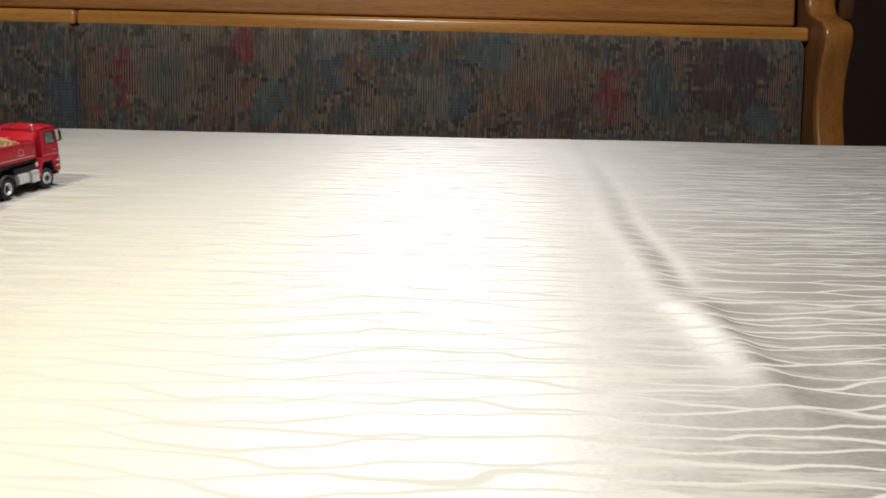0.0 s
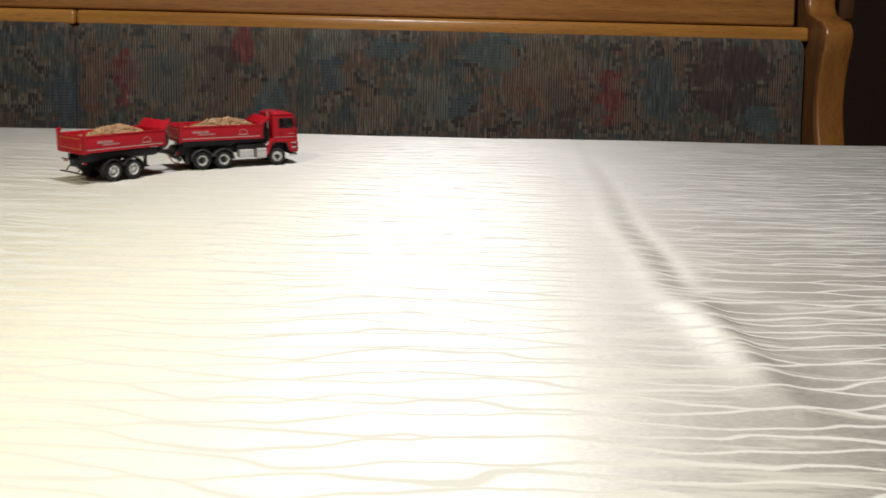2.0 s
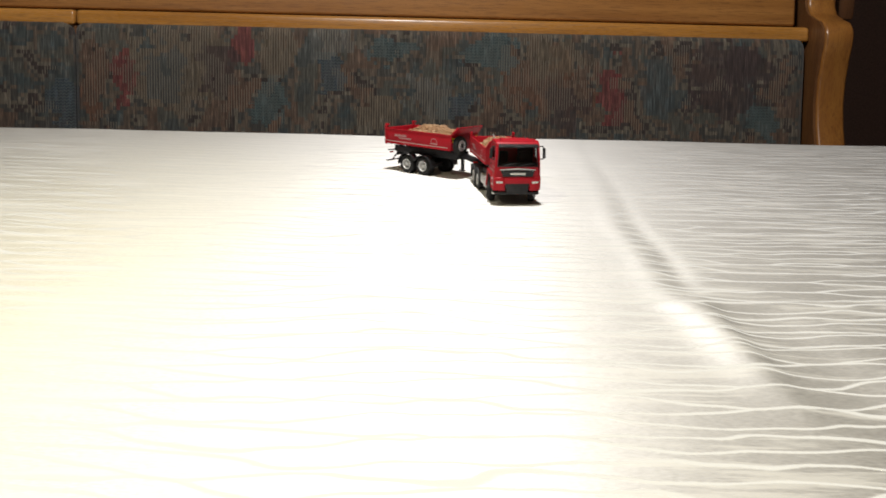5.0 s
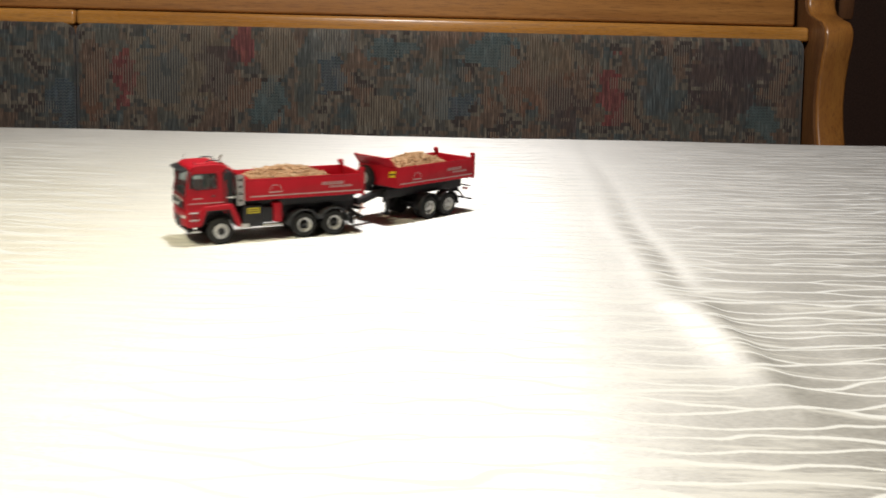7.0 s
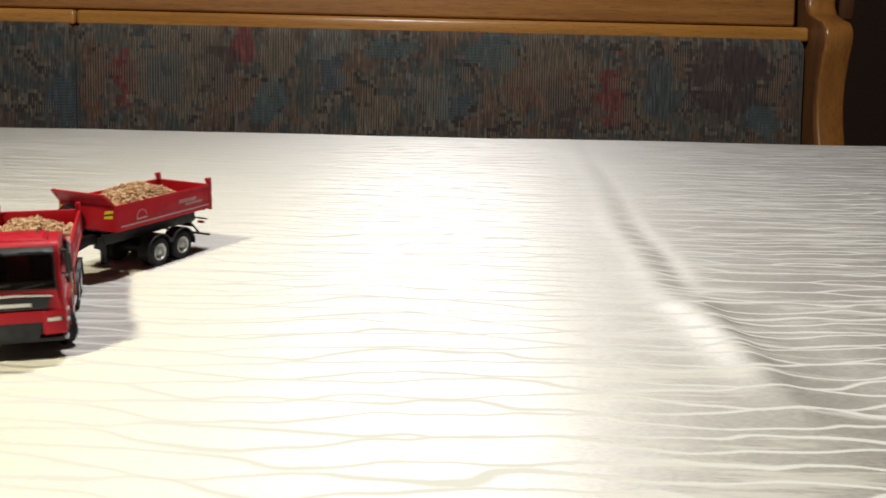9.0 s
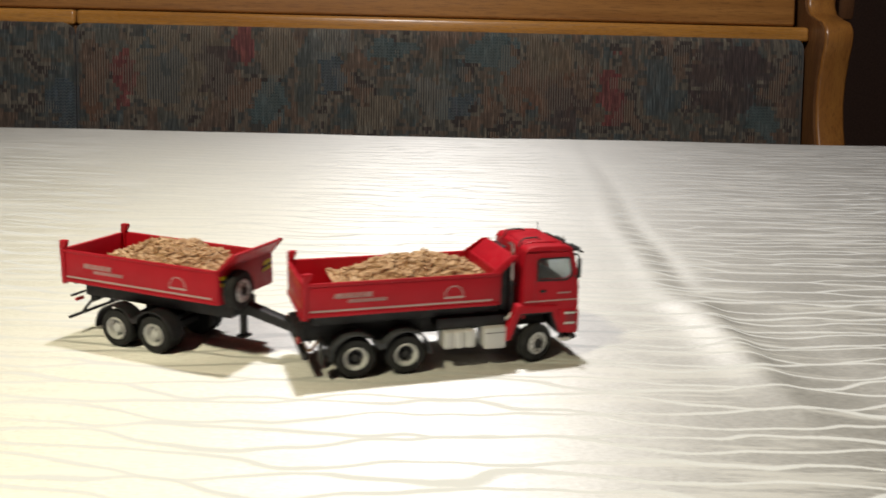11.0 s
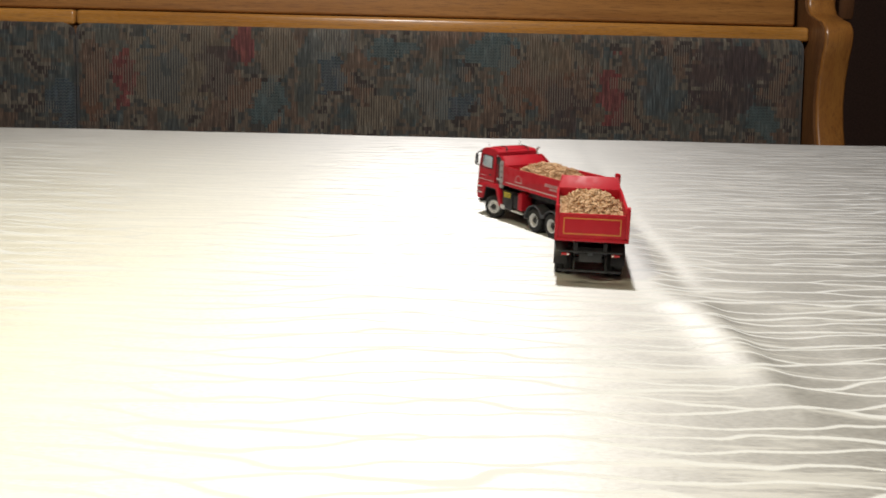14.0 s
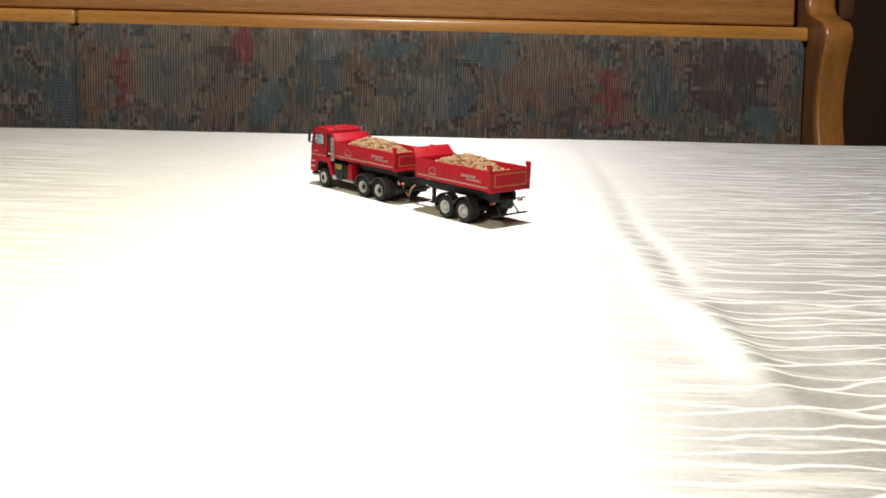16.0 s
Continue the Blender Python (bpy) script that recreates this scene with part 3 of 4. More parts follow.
def tipper_body(parent, xr, xf, half, zb, zt, hood, tall):
    """Tipping body: floor, two side walls, tailgate with gold frame lines, headboard with a hood leaning forward."""
    t = 0.8
    body = mm("tipper_body", box(xr + 0.3, xf - 0.3, -half + t, half - t, zb + 0.3, zb + 1.4, 0.2), RED, parent, "red tipper body with silver stripes")
    for s in (-1, 1):
        ya, yb = sorted((s * half, s * (half - t)))
        wall = mm("side_wall", prism([(xr + 0.6, zb), (xf - 0.2, zb - 0.1), (xf, zb + 0.6), (xf, zt), (xr + 0.6, zt)], ya, yb, "Y", 0.22), RED, body)
        rail_a, rail_b = sorted((s * (half - 0.15), s * (half + 0.28)))
        mm("top_rail", box(xr + 1.2, xf - 0.4, rail_a, rail_b, zt - 0.9, zt + 0.1, 0.2), RED, wall)
        mm("bottom_rail", box(xr + 0.9, xf - 0.6, rail_a, rail_b, zb - 0.1, zb + 0.9, 0.2), RED, wall)
        oa, ob = sorted((s * (half + 0.02), s * (half + 0.10)))
        pa, pb = sorted((s * (half + 0.2), s * (half + 0.33)))
        mm("stripe", box(xr + 2.0, xf - 2.5, oa, ob, zb + 1.4, zb + 1.95), PRINT, wall, "silver stripe")
        # emblem: an arch over a bar, drawn plainly
        ex = xf - 14.5
        ring = prism(arc(ex, zb + 3.9, 3.0, 0, 180, 14) + arc(ex, zb + 3.9, 2.65, 180, 0, 14), oa, ob, "Y")
        mm("emblem_arch", ring, FADED, wall, "silver arch emblem")
        mm("emblem_bar", box(ex - 3.1, ex + 3.1, oa, ob, zb + 3.0, zb + 3.6), PRINT, wall)
        # rows of slanted strokes stand for the script, leaning with the reading direction
        k, lx = -s, xr + 15.5
        for start, low, high, widths in ((-6.6, 5.3, 6.7, (2.2, 0.8, 1.3, 0.7, 1.0, 0.8, 1.9)), (-2.6, 3.9, 4.8, (1.5, 0.9, 0.8, 1.2, 0.9, 0.8, 1.6, 0.9))):
            script, at = bmesh.new(), start
            for wide in widths:
                merge(script, prism([(lx + at * k, zb + low), (lx + (at + wide) * k, zb + low), (lx + (at + wide + 0.5) * k, zb + high), (lx + (at + 0.5) * k, zb + high)], oa, ob, "Y"))
                at += wide + 0.35
            box(*sorted((lx + start * k, lx + at * k)), oa, ob, zb + low - 0.1, zb + low + 0.35, bm=script)
            mm("script_bar", script, FADED, wall, "faded silver bar of unreadable script")
        # corner post with a hooked ear
        qa, qb = sorted((s * (half + 0.35), s * (half - 1.3)))
        post = mm("corner_post", prism([(xr, zb - 1.0), (xr + 1.5, zb - 0.8), (xr + 1.7, zt + 0.2), (xr + 2.7, zt + 2.0), (xr + 2.6, zt + 3.0), (xr + 0.1, zt + 2.9), (xr - 0.1, zt + 1.5)], qa, qb, "Y", 0.25), RED, body)
    gate = mm("tailgate", box(xr - 0.1, xr + 0.8, -half + 1.3, half - 1.3, zb - 0.6, zt - 0.1, 0.25), RED, body)
    mm("gate_lip", box(xr - 0.5, xr + 0.5, -half + 0.2, half - 0.2, zb - 0.9, zb + 0.5, 0.3), RED, gate)
    mm("gate_rail", box(xr - 0.35, xr + 0.5, -half + 1.4, half - 1.4, zt - 0.9, zt, 0.25), RED, gate)
    y, z0, z1 = half - 3.0, zb + 1.9, zt - 1.8
    for a in (((-y, y), (z0, z0 + 0.45)), ((-y, y), (z1 - 0.45, z1)), ((-y, -y + 0.4), (z0, z1)), ((y - 0.4, y), (z0, z1))):
        mm("frame_line", box(xr - 0.17, xr - 0.08, *a[0], *a[1]), GOLD, gate, "gold frame line")
    head = mm("headboard", box(xf - 0.7, xf + 0.3, -half, half, zb - 0.1, zt + 0.3, 0.25), RED, body)
    hx, hz = hood
    side = [(xf - 0.8, zt - 0.2), (xf + 0.2, zt - 0.2), (hx + 0.9, hz - 0.5), (hx + 1.0, hz), (hx, hz + 0.1)]
    def taper(bm):
        for v in bm.verts:
            v.co.y *= 1 - 0.10 * max(0.0, (v.co.z - zt) / (hz - zt))
        return bm
    mm("hood", taper(prism(side, -half + 0.6, half - 0.6, "Y", 0.15)), RED, head)
    for s in (-1, 1):
        ya, yb = sorted((s * (half - 0.1), s * (half - 0.8)))
        mm("hood_cheek", taper(prism([(xf - 0.8, zt - 0.4), (xf + 0.3, zt - 0.4), (hx + 1.0, hz - 0.6), (hx + 1.2, hz + 0.2), (hx - 0.3, hz + 0.2)] if not tall else
                               [(xf - 3.2, zt - 0.4), (xf + 0.3, zt - 0.4), (hx + 1.0, hz - 0.6), (hx + 1.2, hz + 0.2), (hx - 1.2, hz + 0.1)], ya, yb, "Y", 0.15)), RED, head)
    # sub-frame and cross members under the floor
    sub = mm("sub_frame", box(xr + 2.0, xf - 2.0, -6.0, 6.0, zb - 1.6, zb + 0.3, 0.2), BLACK, body)
    for i in range(7):
        x = xr + 4 + (xf - xr - 8) * i / 6
        mm("cross_member", box(x - 0.5, x + 0.5, -half + 1.2, half - 1.2, zb - 0.9, zb + 0.3, 0.1), BLACK, body)
    return body


def fender(parent, cx, s, r=7.2, a0=8, a1=172, y0=7.6, y1=14.6, mat=None, th=0.6):
    ya, yb = sorted((s * y0, s * y1))
    return mm("fender", prism(arc(cx, 6.0, r + th, a0, a1, 18) + arc(cx, 6.0, r, a1, a0, 18), ya, yb, "Y", 0.12), mat or GREY, parent, "")


def build_truck():
    truck = tagged(new("toy_tipper_truck"), "red three-axle model tipper truck driving on the tablecloth", "toy truck")
    # chassis
    ch = mm("chassis", box(-21.0, 57.0, -4.6, 4.6, 9.2, 13.0, 0.3), BLACK, truck, "black chassis frame")
    for s in (-1, 1):
        ya, yb = sorted((s * 4.0, s * 5.6))
        mm("frame_rail", box(-23.0, 60.0, ya, yb, 11.0, 15.6, 0.3), BLACK, ch)
    for x in (-7.6, 7.6):
        mm("axle", box(x - 1.4, x + 1.4, -9.0, 9.0, 4.8, 7.4, 0.5), BLACK, ch)
    mm("axle", box(47.0, 49.2, -10.0, 10.0, 4.9, 7.0, 0.4), BLACK, ch)
    mm("tipping_ram", box(30, 34, -3, 3, 12, 19, 0.4), BLACK, ch)
    mm("subframe", box(-19.5, 38.0, -9.5, 9.5, 15.4, 19.3, 0.4), BLACK, ch)
    mm("tow_beam", box(-24.0, -21.5, -8.0, 8.0, 10.2, 14.8, 0.3), BLACK, ch)
    mm("underrun_bar", box(-23.0, -21.4, -12.5, 12.5, 6.4, 8.4, 0.3), BLACK, ch)
    for s in (-1, 1):
        ya, yb = sorted((s * 8.6, s * 12.2))
        light = mm("tail_light", box(-24.3, -23.5, ya, yb, 11.2, 12.5, 0.2), TAIL, ch, "red tail light")
        ya, yb = sorted((s * 8.8, s * 9.8))
        mm("lens", box(-24.45, -24.2, ya, yb, 11.3, 12.4, 0.1), LENS, light)
        mm("mud_flap", box(-17.6, -17.0, *sorted((s * 7.5, s * 14.4)), 4.0, 12.0, 0.1), BLACK, ch)
    body = tipper_body(truck, -23.0, 36.3, 14.36, 19.6, 29.5, (40.9, 33.9), True)
    # rear double fenders
    for s in (-1, 1):
        for x in (-7.6, 7.6):
            fender(truck, x, s, 7.1, 22 if x < 0 else -2, 182 if x < 0 else 158)
        mm("fender_link", prism([(-2.2, 10.2), (2.2, 10.2), (0.9, 8.4), (-0.9, 8.4)], *sorted((s * 8.0, s * 14.5)), "Y", 0.1), GREY, truck)
    # right side: ribbed tank, silver box, exhaust stack
    tank = bmesh.new()
    for i in range(3):
        box(19.2 + i * 3.5, 22.4 + i * 3.5, -14.0, -6.5, 6.4, 12.0, 0.7, 3, bm=tank)
    box(19.5, 29.1, -13.6, -6.8, 6.7, 11.7, 0.4, bm=tank)
    mm("fuel_tank", tank, SILVER, truck, "ribbed silver tank")
    bx = mm("tool_box", box(32.0, 38.9, -14.2, -6.5, 5.6, 12.4, 0.4, 3), SILVER, truck, "plain silver box")
    mm("lid_seam", box(32.3, 38.6, -14.3, -14.15, 10.6, 10.8), GREY, bx)
    stack = mm("exhaust_stack", tube([(41.6, -10.2, 25.4), (41.6, -10.2, 32.0), (41.6, -10.2, 35.8), (41.3, -10.3, 37.0), (40.3, -10.6, 37.7)], 0.5, 12), STEEL, truck, "silver exhaust pipe")
    mm("silencer", tube([(41.6, -11.4, 14.6), (41.6, -10.6, 18.0), (41.6, -10.2, 22.0), (41.6, -10.2, 25.6)], 0.75, 12), BLACK, stack, "black lower exhaust")
    mm("bracket", box(40.7, 42.5, -10.8, -9.0, 24.5, 25.3, 0.1), BLACK, stack)
    mm("bracket", box(40.7, 42.5, -10.8, -9.0, 31.5, 32.2, 0.1), BLACK, stack)
    # black block put in for the dark gap above tank and box
    mm("tank_shelf", box(17.5, 40.5, -12.0, -4.0, 12.2, 15.6, 0.3), BLACK, truck)
    mm("air_filter", box(38.4, 42.0, -9.2, -2.0, 15.6, 30.0, 0.6), BLACK, truck)
    mm("cross_pipe", tube([(41.6, -11.2, 16.0), (40.4, -12.2, 14.9), (39.0, -12.4, 14.2)], 0.6), SILVER, truck)
    # left side: perforated guard, black box with sticker, red box, step
    holes = [arc(38.35, 19.8 + i * 3.2, 0.8, 0, 340, 13) for i in range(4)]
    plate = [(36.7, 17.6), (40.0, 17.6)] + arc(39.2, 31.0, 0.8, 0, 90, 4) + arc(37.5, 31.0, 0.8, 90, 180, 4)
    guard = mm("perforated_guard", prism(plate, 13.6, 14.3, "Y", 0, holes), PLATE, truck, "dull silver guard plate with four round holes")
    mm("backing", box(37.5, 39.7, 10.5, 13.4, 18.0, 31.0, 0.2), BLACK, guard)
    mm("air_coupling", box(40.6, 44.2, 12.6, 13.4, 21.0, 21.7, 0.2), SILVER, truck)
    # black block put in for the shade in the gap between cab and guard
    mm("air_intake", box(41.2, 46.6, 3.0, 12.4, 15.6, 33.0, 0.5), BLACK, truck, "black block for the dark gap behind the cab")
    bb = mm("battery_box", box(28.0, 37.2, 6.5, 13.8, 7.0, 17.0, 0.5), BLACK, truck, "black battery box")
    mm("sticker", box(29.6, 35.2, 13.85, 13.95, 13.4, 16.0), YELLOW, bb, "yellow sticker with dark print")
    for i in range(2):
        mm("print_bar", box(30.2, 34.6, 13.95, 14.02, 13.9 + i * 1.0, 14.4 + i * 1.0), BLACK, bb)
    mm("red_box", box(18.8, 22.6, 7.0, 13.9, 8.4, 17.6, 0.4), RED, truck)
    mm("side_step", box(18.6, 28.2, 10.5, 14.0, 6.6, 7.6, 0.3), SILVER, truck)
    mm("corner_plate", box(34.6, 38.4, 10.0, 14.2, 6.6, 8.8, 0.3), SILVER, truck)
    mm("side_guard", box(22.8, 28.0, 7.0, 13.2, 8.4, 15.6, 0.5), BLACK, truck)
    mm("hose_hook", tube([(-20.0, 9.0, 13.0), (-22.5, 11.5, 12.4), (-25.0, 12.5, 12.0)], 0.35), SILVER, truck)

    # cab shell
    cab = mm("cab", box(45.0, 62.6, -13.0, 13.0, 16.0, 17.4, 0.2), BLACK, truck, "red short driver's cab")
    fl = [(44.6, 34.89), (45.6, 36.11), (48.5, 36.59), (57.5, 36.43), (60.2, 35.78), (61.6, 34.41), (63.2, 28.9), (64.1, 24.52), (64.4, 16.0), (64.4, 10.0), (63.2, 9.0), (57.0, 9.0), (56.4, 10.4), (54.2, 16.1)]
    win = [(49.4, 26.3), (58.6, 26.1), (60.9, 27.2), (61.0, 28.6), (59.8, 31.9), (59.0, 32.4), (50.0, 32.4), (49.2, 31.8)]
    for s in (-1, 1):
        ya, yb = sorted((s * 13.9, s * 13.1))
        # the wall ends further forward beside the dark gap
        back = 46.2 if s > 0 else 44.6
        outline = [(back, 16.1), (back, 33.6 if s > 0 else 34.4), (44.6, 34.4)] + fl
        wall = mm("cab_side", prism(outline, ya, yb, "Y", 0, [win]), RED, cab)
        ga, gb = sorted((s * 13.42, s * 13.55))
        mm("side_window", prism([(x, z) for x, z in win], ga, gb, "Y"), GLASS, wall, "tinted side window")
        oa, ob = sorted((s * 13.92, s * 14.05))
        mm("door_seam", prism([(48.1, 16.4), (48.3, 16.4), (48.3, 33.8), (48.1, 33.8)], oa, ob, "Y"), RED_DARK, wall)
        mm("door_seam", prism([(61.9, 16.0), (62.15, 16.0), (62.15, 27.28), (61.9, 27.28)], oa, ob, "Y"), RED_DARK, wall)
        mm("window_rubber", prism([(48.7, 25.7), (58.8, 25.5), (61.5, 26.8), (61.6, 28.7), (60.3, 32.4), (59.2, 32.9), (49.7, 32.9), (48.6, 32.1)], oa, ob, "Y", 0, [win]), BLACK, wall)
        mm("door_handle", box(49.8, 51.6, *sorted((s * 13.9, s * 14.4)), 22.2, 22.9, 0.15), BLACK, wall)
        mm("stripe", box(back + 0.3, 63.6, oa, ob, 19.3, 19.65), PRINT, wall, "silver stripe")
        mm("script_bar", box(55.6, 60.8, oa, ob, 21.5, 21.95), FADED, wall, "faded silver bar of unreadable script")
        # steps under the door: two silver edges, recess shade as a dark plate, a tread hanging below
        mm("step_recess", box(58.4, 63.2, *sorted((s * 13.8, s * 14.25)), 11.2, 16.0, 0.1), RED_DARK, wall)
        for z in (11.7, 15.0):
            mm("cab_step", box(58.0, 63.4, *sorted((s * 13.6, s * 14.7)), z, z + 0.6, 0.15), SILVER, wall, "silver step edge")
        tread = mm("hanging_tread", box(57.6, 62.2, *sorted((s * 10.5, s * 14.2)), 6.0, 7.0, 0.25), SILVER, wall, "silver tread hanging under the bumper")
        mm("tread_bracket", box(58.0, 58.8, *sorted((s * 11.0, s * 13.8)), 6.8, 9.6, 0.15), BLACK, tread)
        mm("tread_bracket", box(61.0, 61.8, *sorted((s * 11.0, s * 13.8)), 6.8, 9.6, 0.15), BLACK, tread)
        # flat-topped wheel arch with a slanting rear leg
        flare = [(57.8, 9.2), (55.3, 18.0), (42.4, 18.6), (39.0, 11.6), (38.3, 7.6), (40.3, 7.6), (43.5, 16.0), (54.0, 16.0), (56.6, 9.2)]
        mm("wheel_arch", prism(flare, *sorted((s * 10.6, s * 14.6)), "Y", 0.3, seg=3), RED, cab)
        liner = [(56.5, 9.0), (54.0, 15.9), (43.6, 15.9), (40.4, 8.0), (41.0, 8.0), (43.9, 15.4), (53.7, 15.4), (55.9, 9.0)]
        mm("arch_liner", prism(liner, *sorted((s * 6.0, s * 14.0)), "Y"), BLACK, cab)
        # mirror on two arms
        arm = tube([(61.4, s * 13.6, 33.6), (62.6, s * 15.4, 33.92), (63.0, s * 16.5, 33.43), (63.0, s * 16.6, 32.14)], 0.33)
        tube([(62.6, s * 13.6, 26.8), (62.9, s * 15.6, 26.6), (63.0, s * 16.5, 27.2), (63.0, s * 16.6, 28.0)], 0.33, bm=arm)
        mir = mm("mirror_arm", arm, BLACK, cab, "black mirror arm")
        mm("mirror", box(62.4, 63.6, *sorted((s * 15.8, s * 17.6)), 27.0, 33.0, 0.45, 3), BLACK, mir, "black door mirror")
        # head lamp and fog lamp
        hl = mm("headlight", box(63.9, 64.75, *sorted((s * 8.2, s * 13.4)), 12.6, 14.2, 0.3), BLACK, cab, "headlight")
        mm("lens", box(64.6, 64.9, *sorted((s * 8.8, s * 12.6)), 12.8, 14.0, 0.2), LENS, hl, "clear headlight lens")
        mm("bumper_corner", prism([(57.2, 8.8), (64.0, 8.4), (64.9, 9.2), (64.9, 15.8), (63.8, 16.6), (56.2, 16.6)], *sorted((s * 7.4, s * 14.2)), "Y", 0.4), RED, cab)
    # front: panel with the windscreen opening, leaning back

    def fx(z):
        if z <= 24.2:
            return 64.4
        return 64.15 + (61.6 - 64.15) * (z - 24.2) / 10.2
    scr = [(-12.0, 22.7), (12.0, 22.7), (11.8, 33.5), (11.0, 34.0), (-11.0, 34.0), (-11.8, 33.5)]
    front = prism([(-13.2, 15.6), (13.2, 15.6), (13.2, 35.05), (-13.2, 35.05)], -0.8, 0.0, "X", 0, [scr])
    for v in front.verts:
        v.co.x += fx(v.co.z)
    mm("front_panel", front, RED, cab)
    glass = prism(scr, -0.5, -0.38, "X")
    for v in glass.verts:
        v.co.x += fx(v.co.z)
    mm("windscreen", glass, GLASS, cab, "dark tinted windscreen")
    rub = prism([(-12.5, 22.2), (12.5, 22.2), (12.3, 34.5), (-12.3, 34.5)], 0.02, 0.16, "X", 0, [scr])
    for v in rub.verts:
        v.co.x += fx(v.co.z)
    mm("windscreen_rubber", rub, BLACK, cab)
    for y0 in (-9.0, 1.0):
        mm("wiper", tube([(fx(23.1) + 0.3, y0, 23.1), (fx(24.4) + 0.3, y0 + 8.0, 24.4)], 0.16), BLACK, cab)
    mm("grille", prism([(-10.4, 20.5), (10.4, 20.5), (9.0, 16.8), (-9.0, 16.8)], 64.35, 64.9, "X", 0.2), BLACK, cab, "black radiator grille")
    mm("grille_bar", prism([(-10.8, 20.4), (0, 20.9), (10.8, 20.4), (10.8, 20.9), (0, 21.6), (-10.8, 20.9)], 64.4, 64.95, "X", 0.1), SILVER, cab, "silver grille trim")
    mm("name_bar", box(64.9, 65.05, -4.6, 4.6, 17.8, 18.9, 0.05), LENS, cab, "pale bar of unreadable lettering")
    mm("bumper", box(63.2, 64.75, -7.6, 7.6, 12.6, 16.4, 0.4), RED, cab)
    mm("lower_grille", prism([(-7.6, 12.8), (7.6, 12.8), (6.0, 7.2), (-6.0, 7.2)], 63.6, 64.6, "X", 0.2), BLACK, cab, "black lower grille")
    mm("bumper_lip", box(60.0, 64.2, -13.2, 13.2, 6.2, 7.6, 0.4), BLACK, cab)
    # roof, rear wall, inside
    roof = prism([(44.6, 34.41), (44.6, 34.89), (45.6, 36.11), (48.5, 36.67), (57.5, 36.51), (60.3, 35.86), (61.8, 34.41), (61.0, 34.41)], -13.9, 13.9, "Y", 0.7, seg=3)
    rf = mm("roof", roof, RED, cab)
    mm("roof_ridge", prism([(46.0, 36.35), (48.5, 37.24), (56.0, 37.08), (58.8, 36.35)], -9.5, 9.5, "Y", 0.5, seg=3), RED, rf)
    mm("rear_wall", box(44.5, 45.3, -13.4, 13.4, 14.0, 34.8, 0.2), RED, cab)
    visor = prism([(61.6, 33.92), (62.4, 35.22), (65.4, 34.08), (65.6, 33.43), (65.1, 33.43), (62.4, 34.49)], -12.6, 12.6, "Y", 0.12)
    vs = mm("sun_visor", visor, BLACK, cab, "black sun visor")
    for s in (-1, 1):
        mm("visor_lamp", box(64.6, 65.3, *sorted((s * 2.5, s * 10.0)), 34.15, 34.5, 0.1), GREY, vs)
        rail = tube([(44.9, s * 7.4, 35.2), (45.4, s * 7.3, 36.8), (46.6, s * 7.2, 37.8), (51.0, s * 7.0, 37.9), (52.4, s * 7.0, 36.7)], 0.26)
        mm("roof_rail", rail, GREY, rf)
        mm("antenna", tube([(58.2, s * 10.5, 36.19), (58.0, s * 11.2, 38.94)], 0.15), BLACK, rf)
        mm("seat", box(47.0, 50.5, *sorted((s * 3.5, s * 10.0)), 16.2, 29.4, 0.9), BLACK, cab)
    mm("dashboard", box(58.5, 62.5, -12.6, 12.6, 16.2, 24.4, 0.8), BLACK, cab)
    # the cab narrows towards the roof, and its front corners are rounded
    for ob in [cab] + cab.children_recursive:
        for v in ob.data.vertices:
            x, y, z = v.co / MM
            y *= 1 - 0.03 - 0.065 * min(1.0, max(0.0, (z - 17.0) / 19.0))
            if x > 58.0:
                x -= 0.4 * min(1.0, (x - 58.0) / 4.0) + 1.1 * max(0.0, min(1.2, (abs(y) - 8.0) / 5.0)) ** 2 * (x - 58.0) / 6.4
            v.co = (x * MM, y * MM, z * MM)
    wheels = {"front": [], "rear": []}
    for s in (-1, 1):
        wheels["front"].append(build_wheel(truck, (48.1, s * 13.9, 6.0), s, SILVER, shallow=True))
        for x in (-7.6, 7.6):
            wheels["rear"].append(build_wheel(truck, (x, s * 14.1, 6.0), s, SILVER, dual=True, dark=True))
    load = chip_heap("wood_chip_load", -11.5, 35.8, 13.2, 29.2, 32.7, 3, "loose tan wood chips heaped in the truck's red body", 3.4)
    return truck, load, wheels


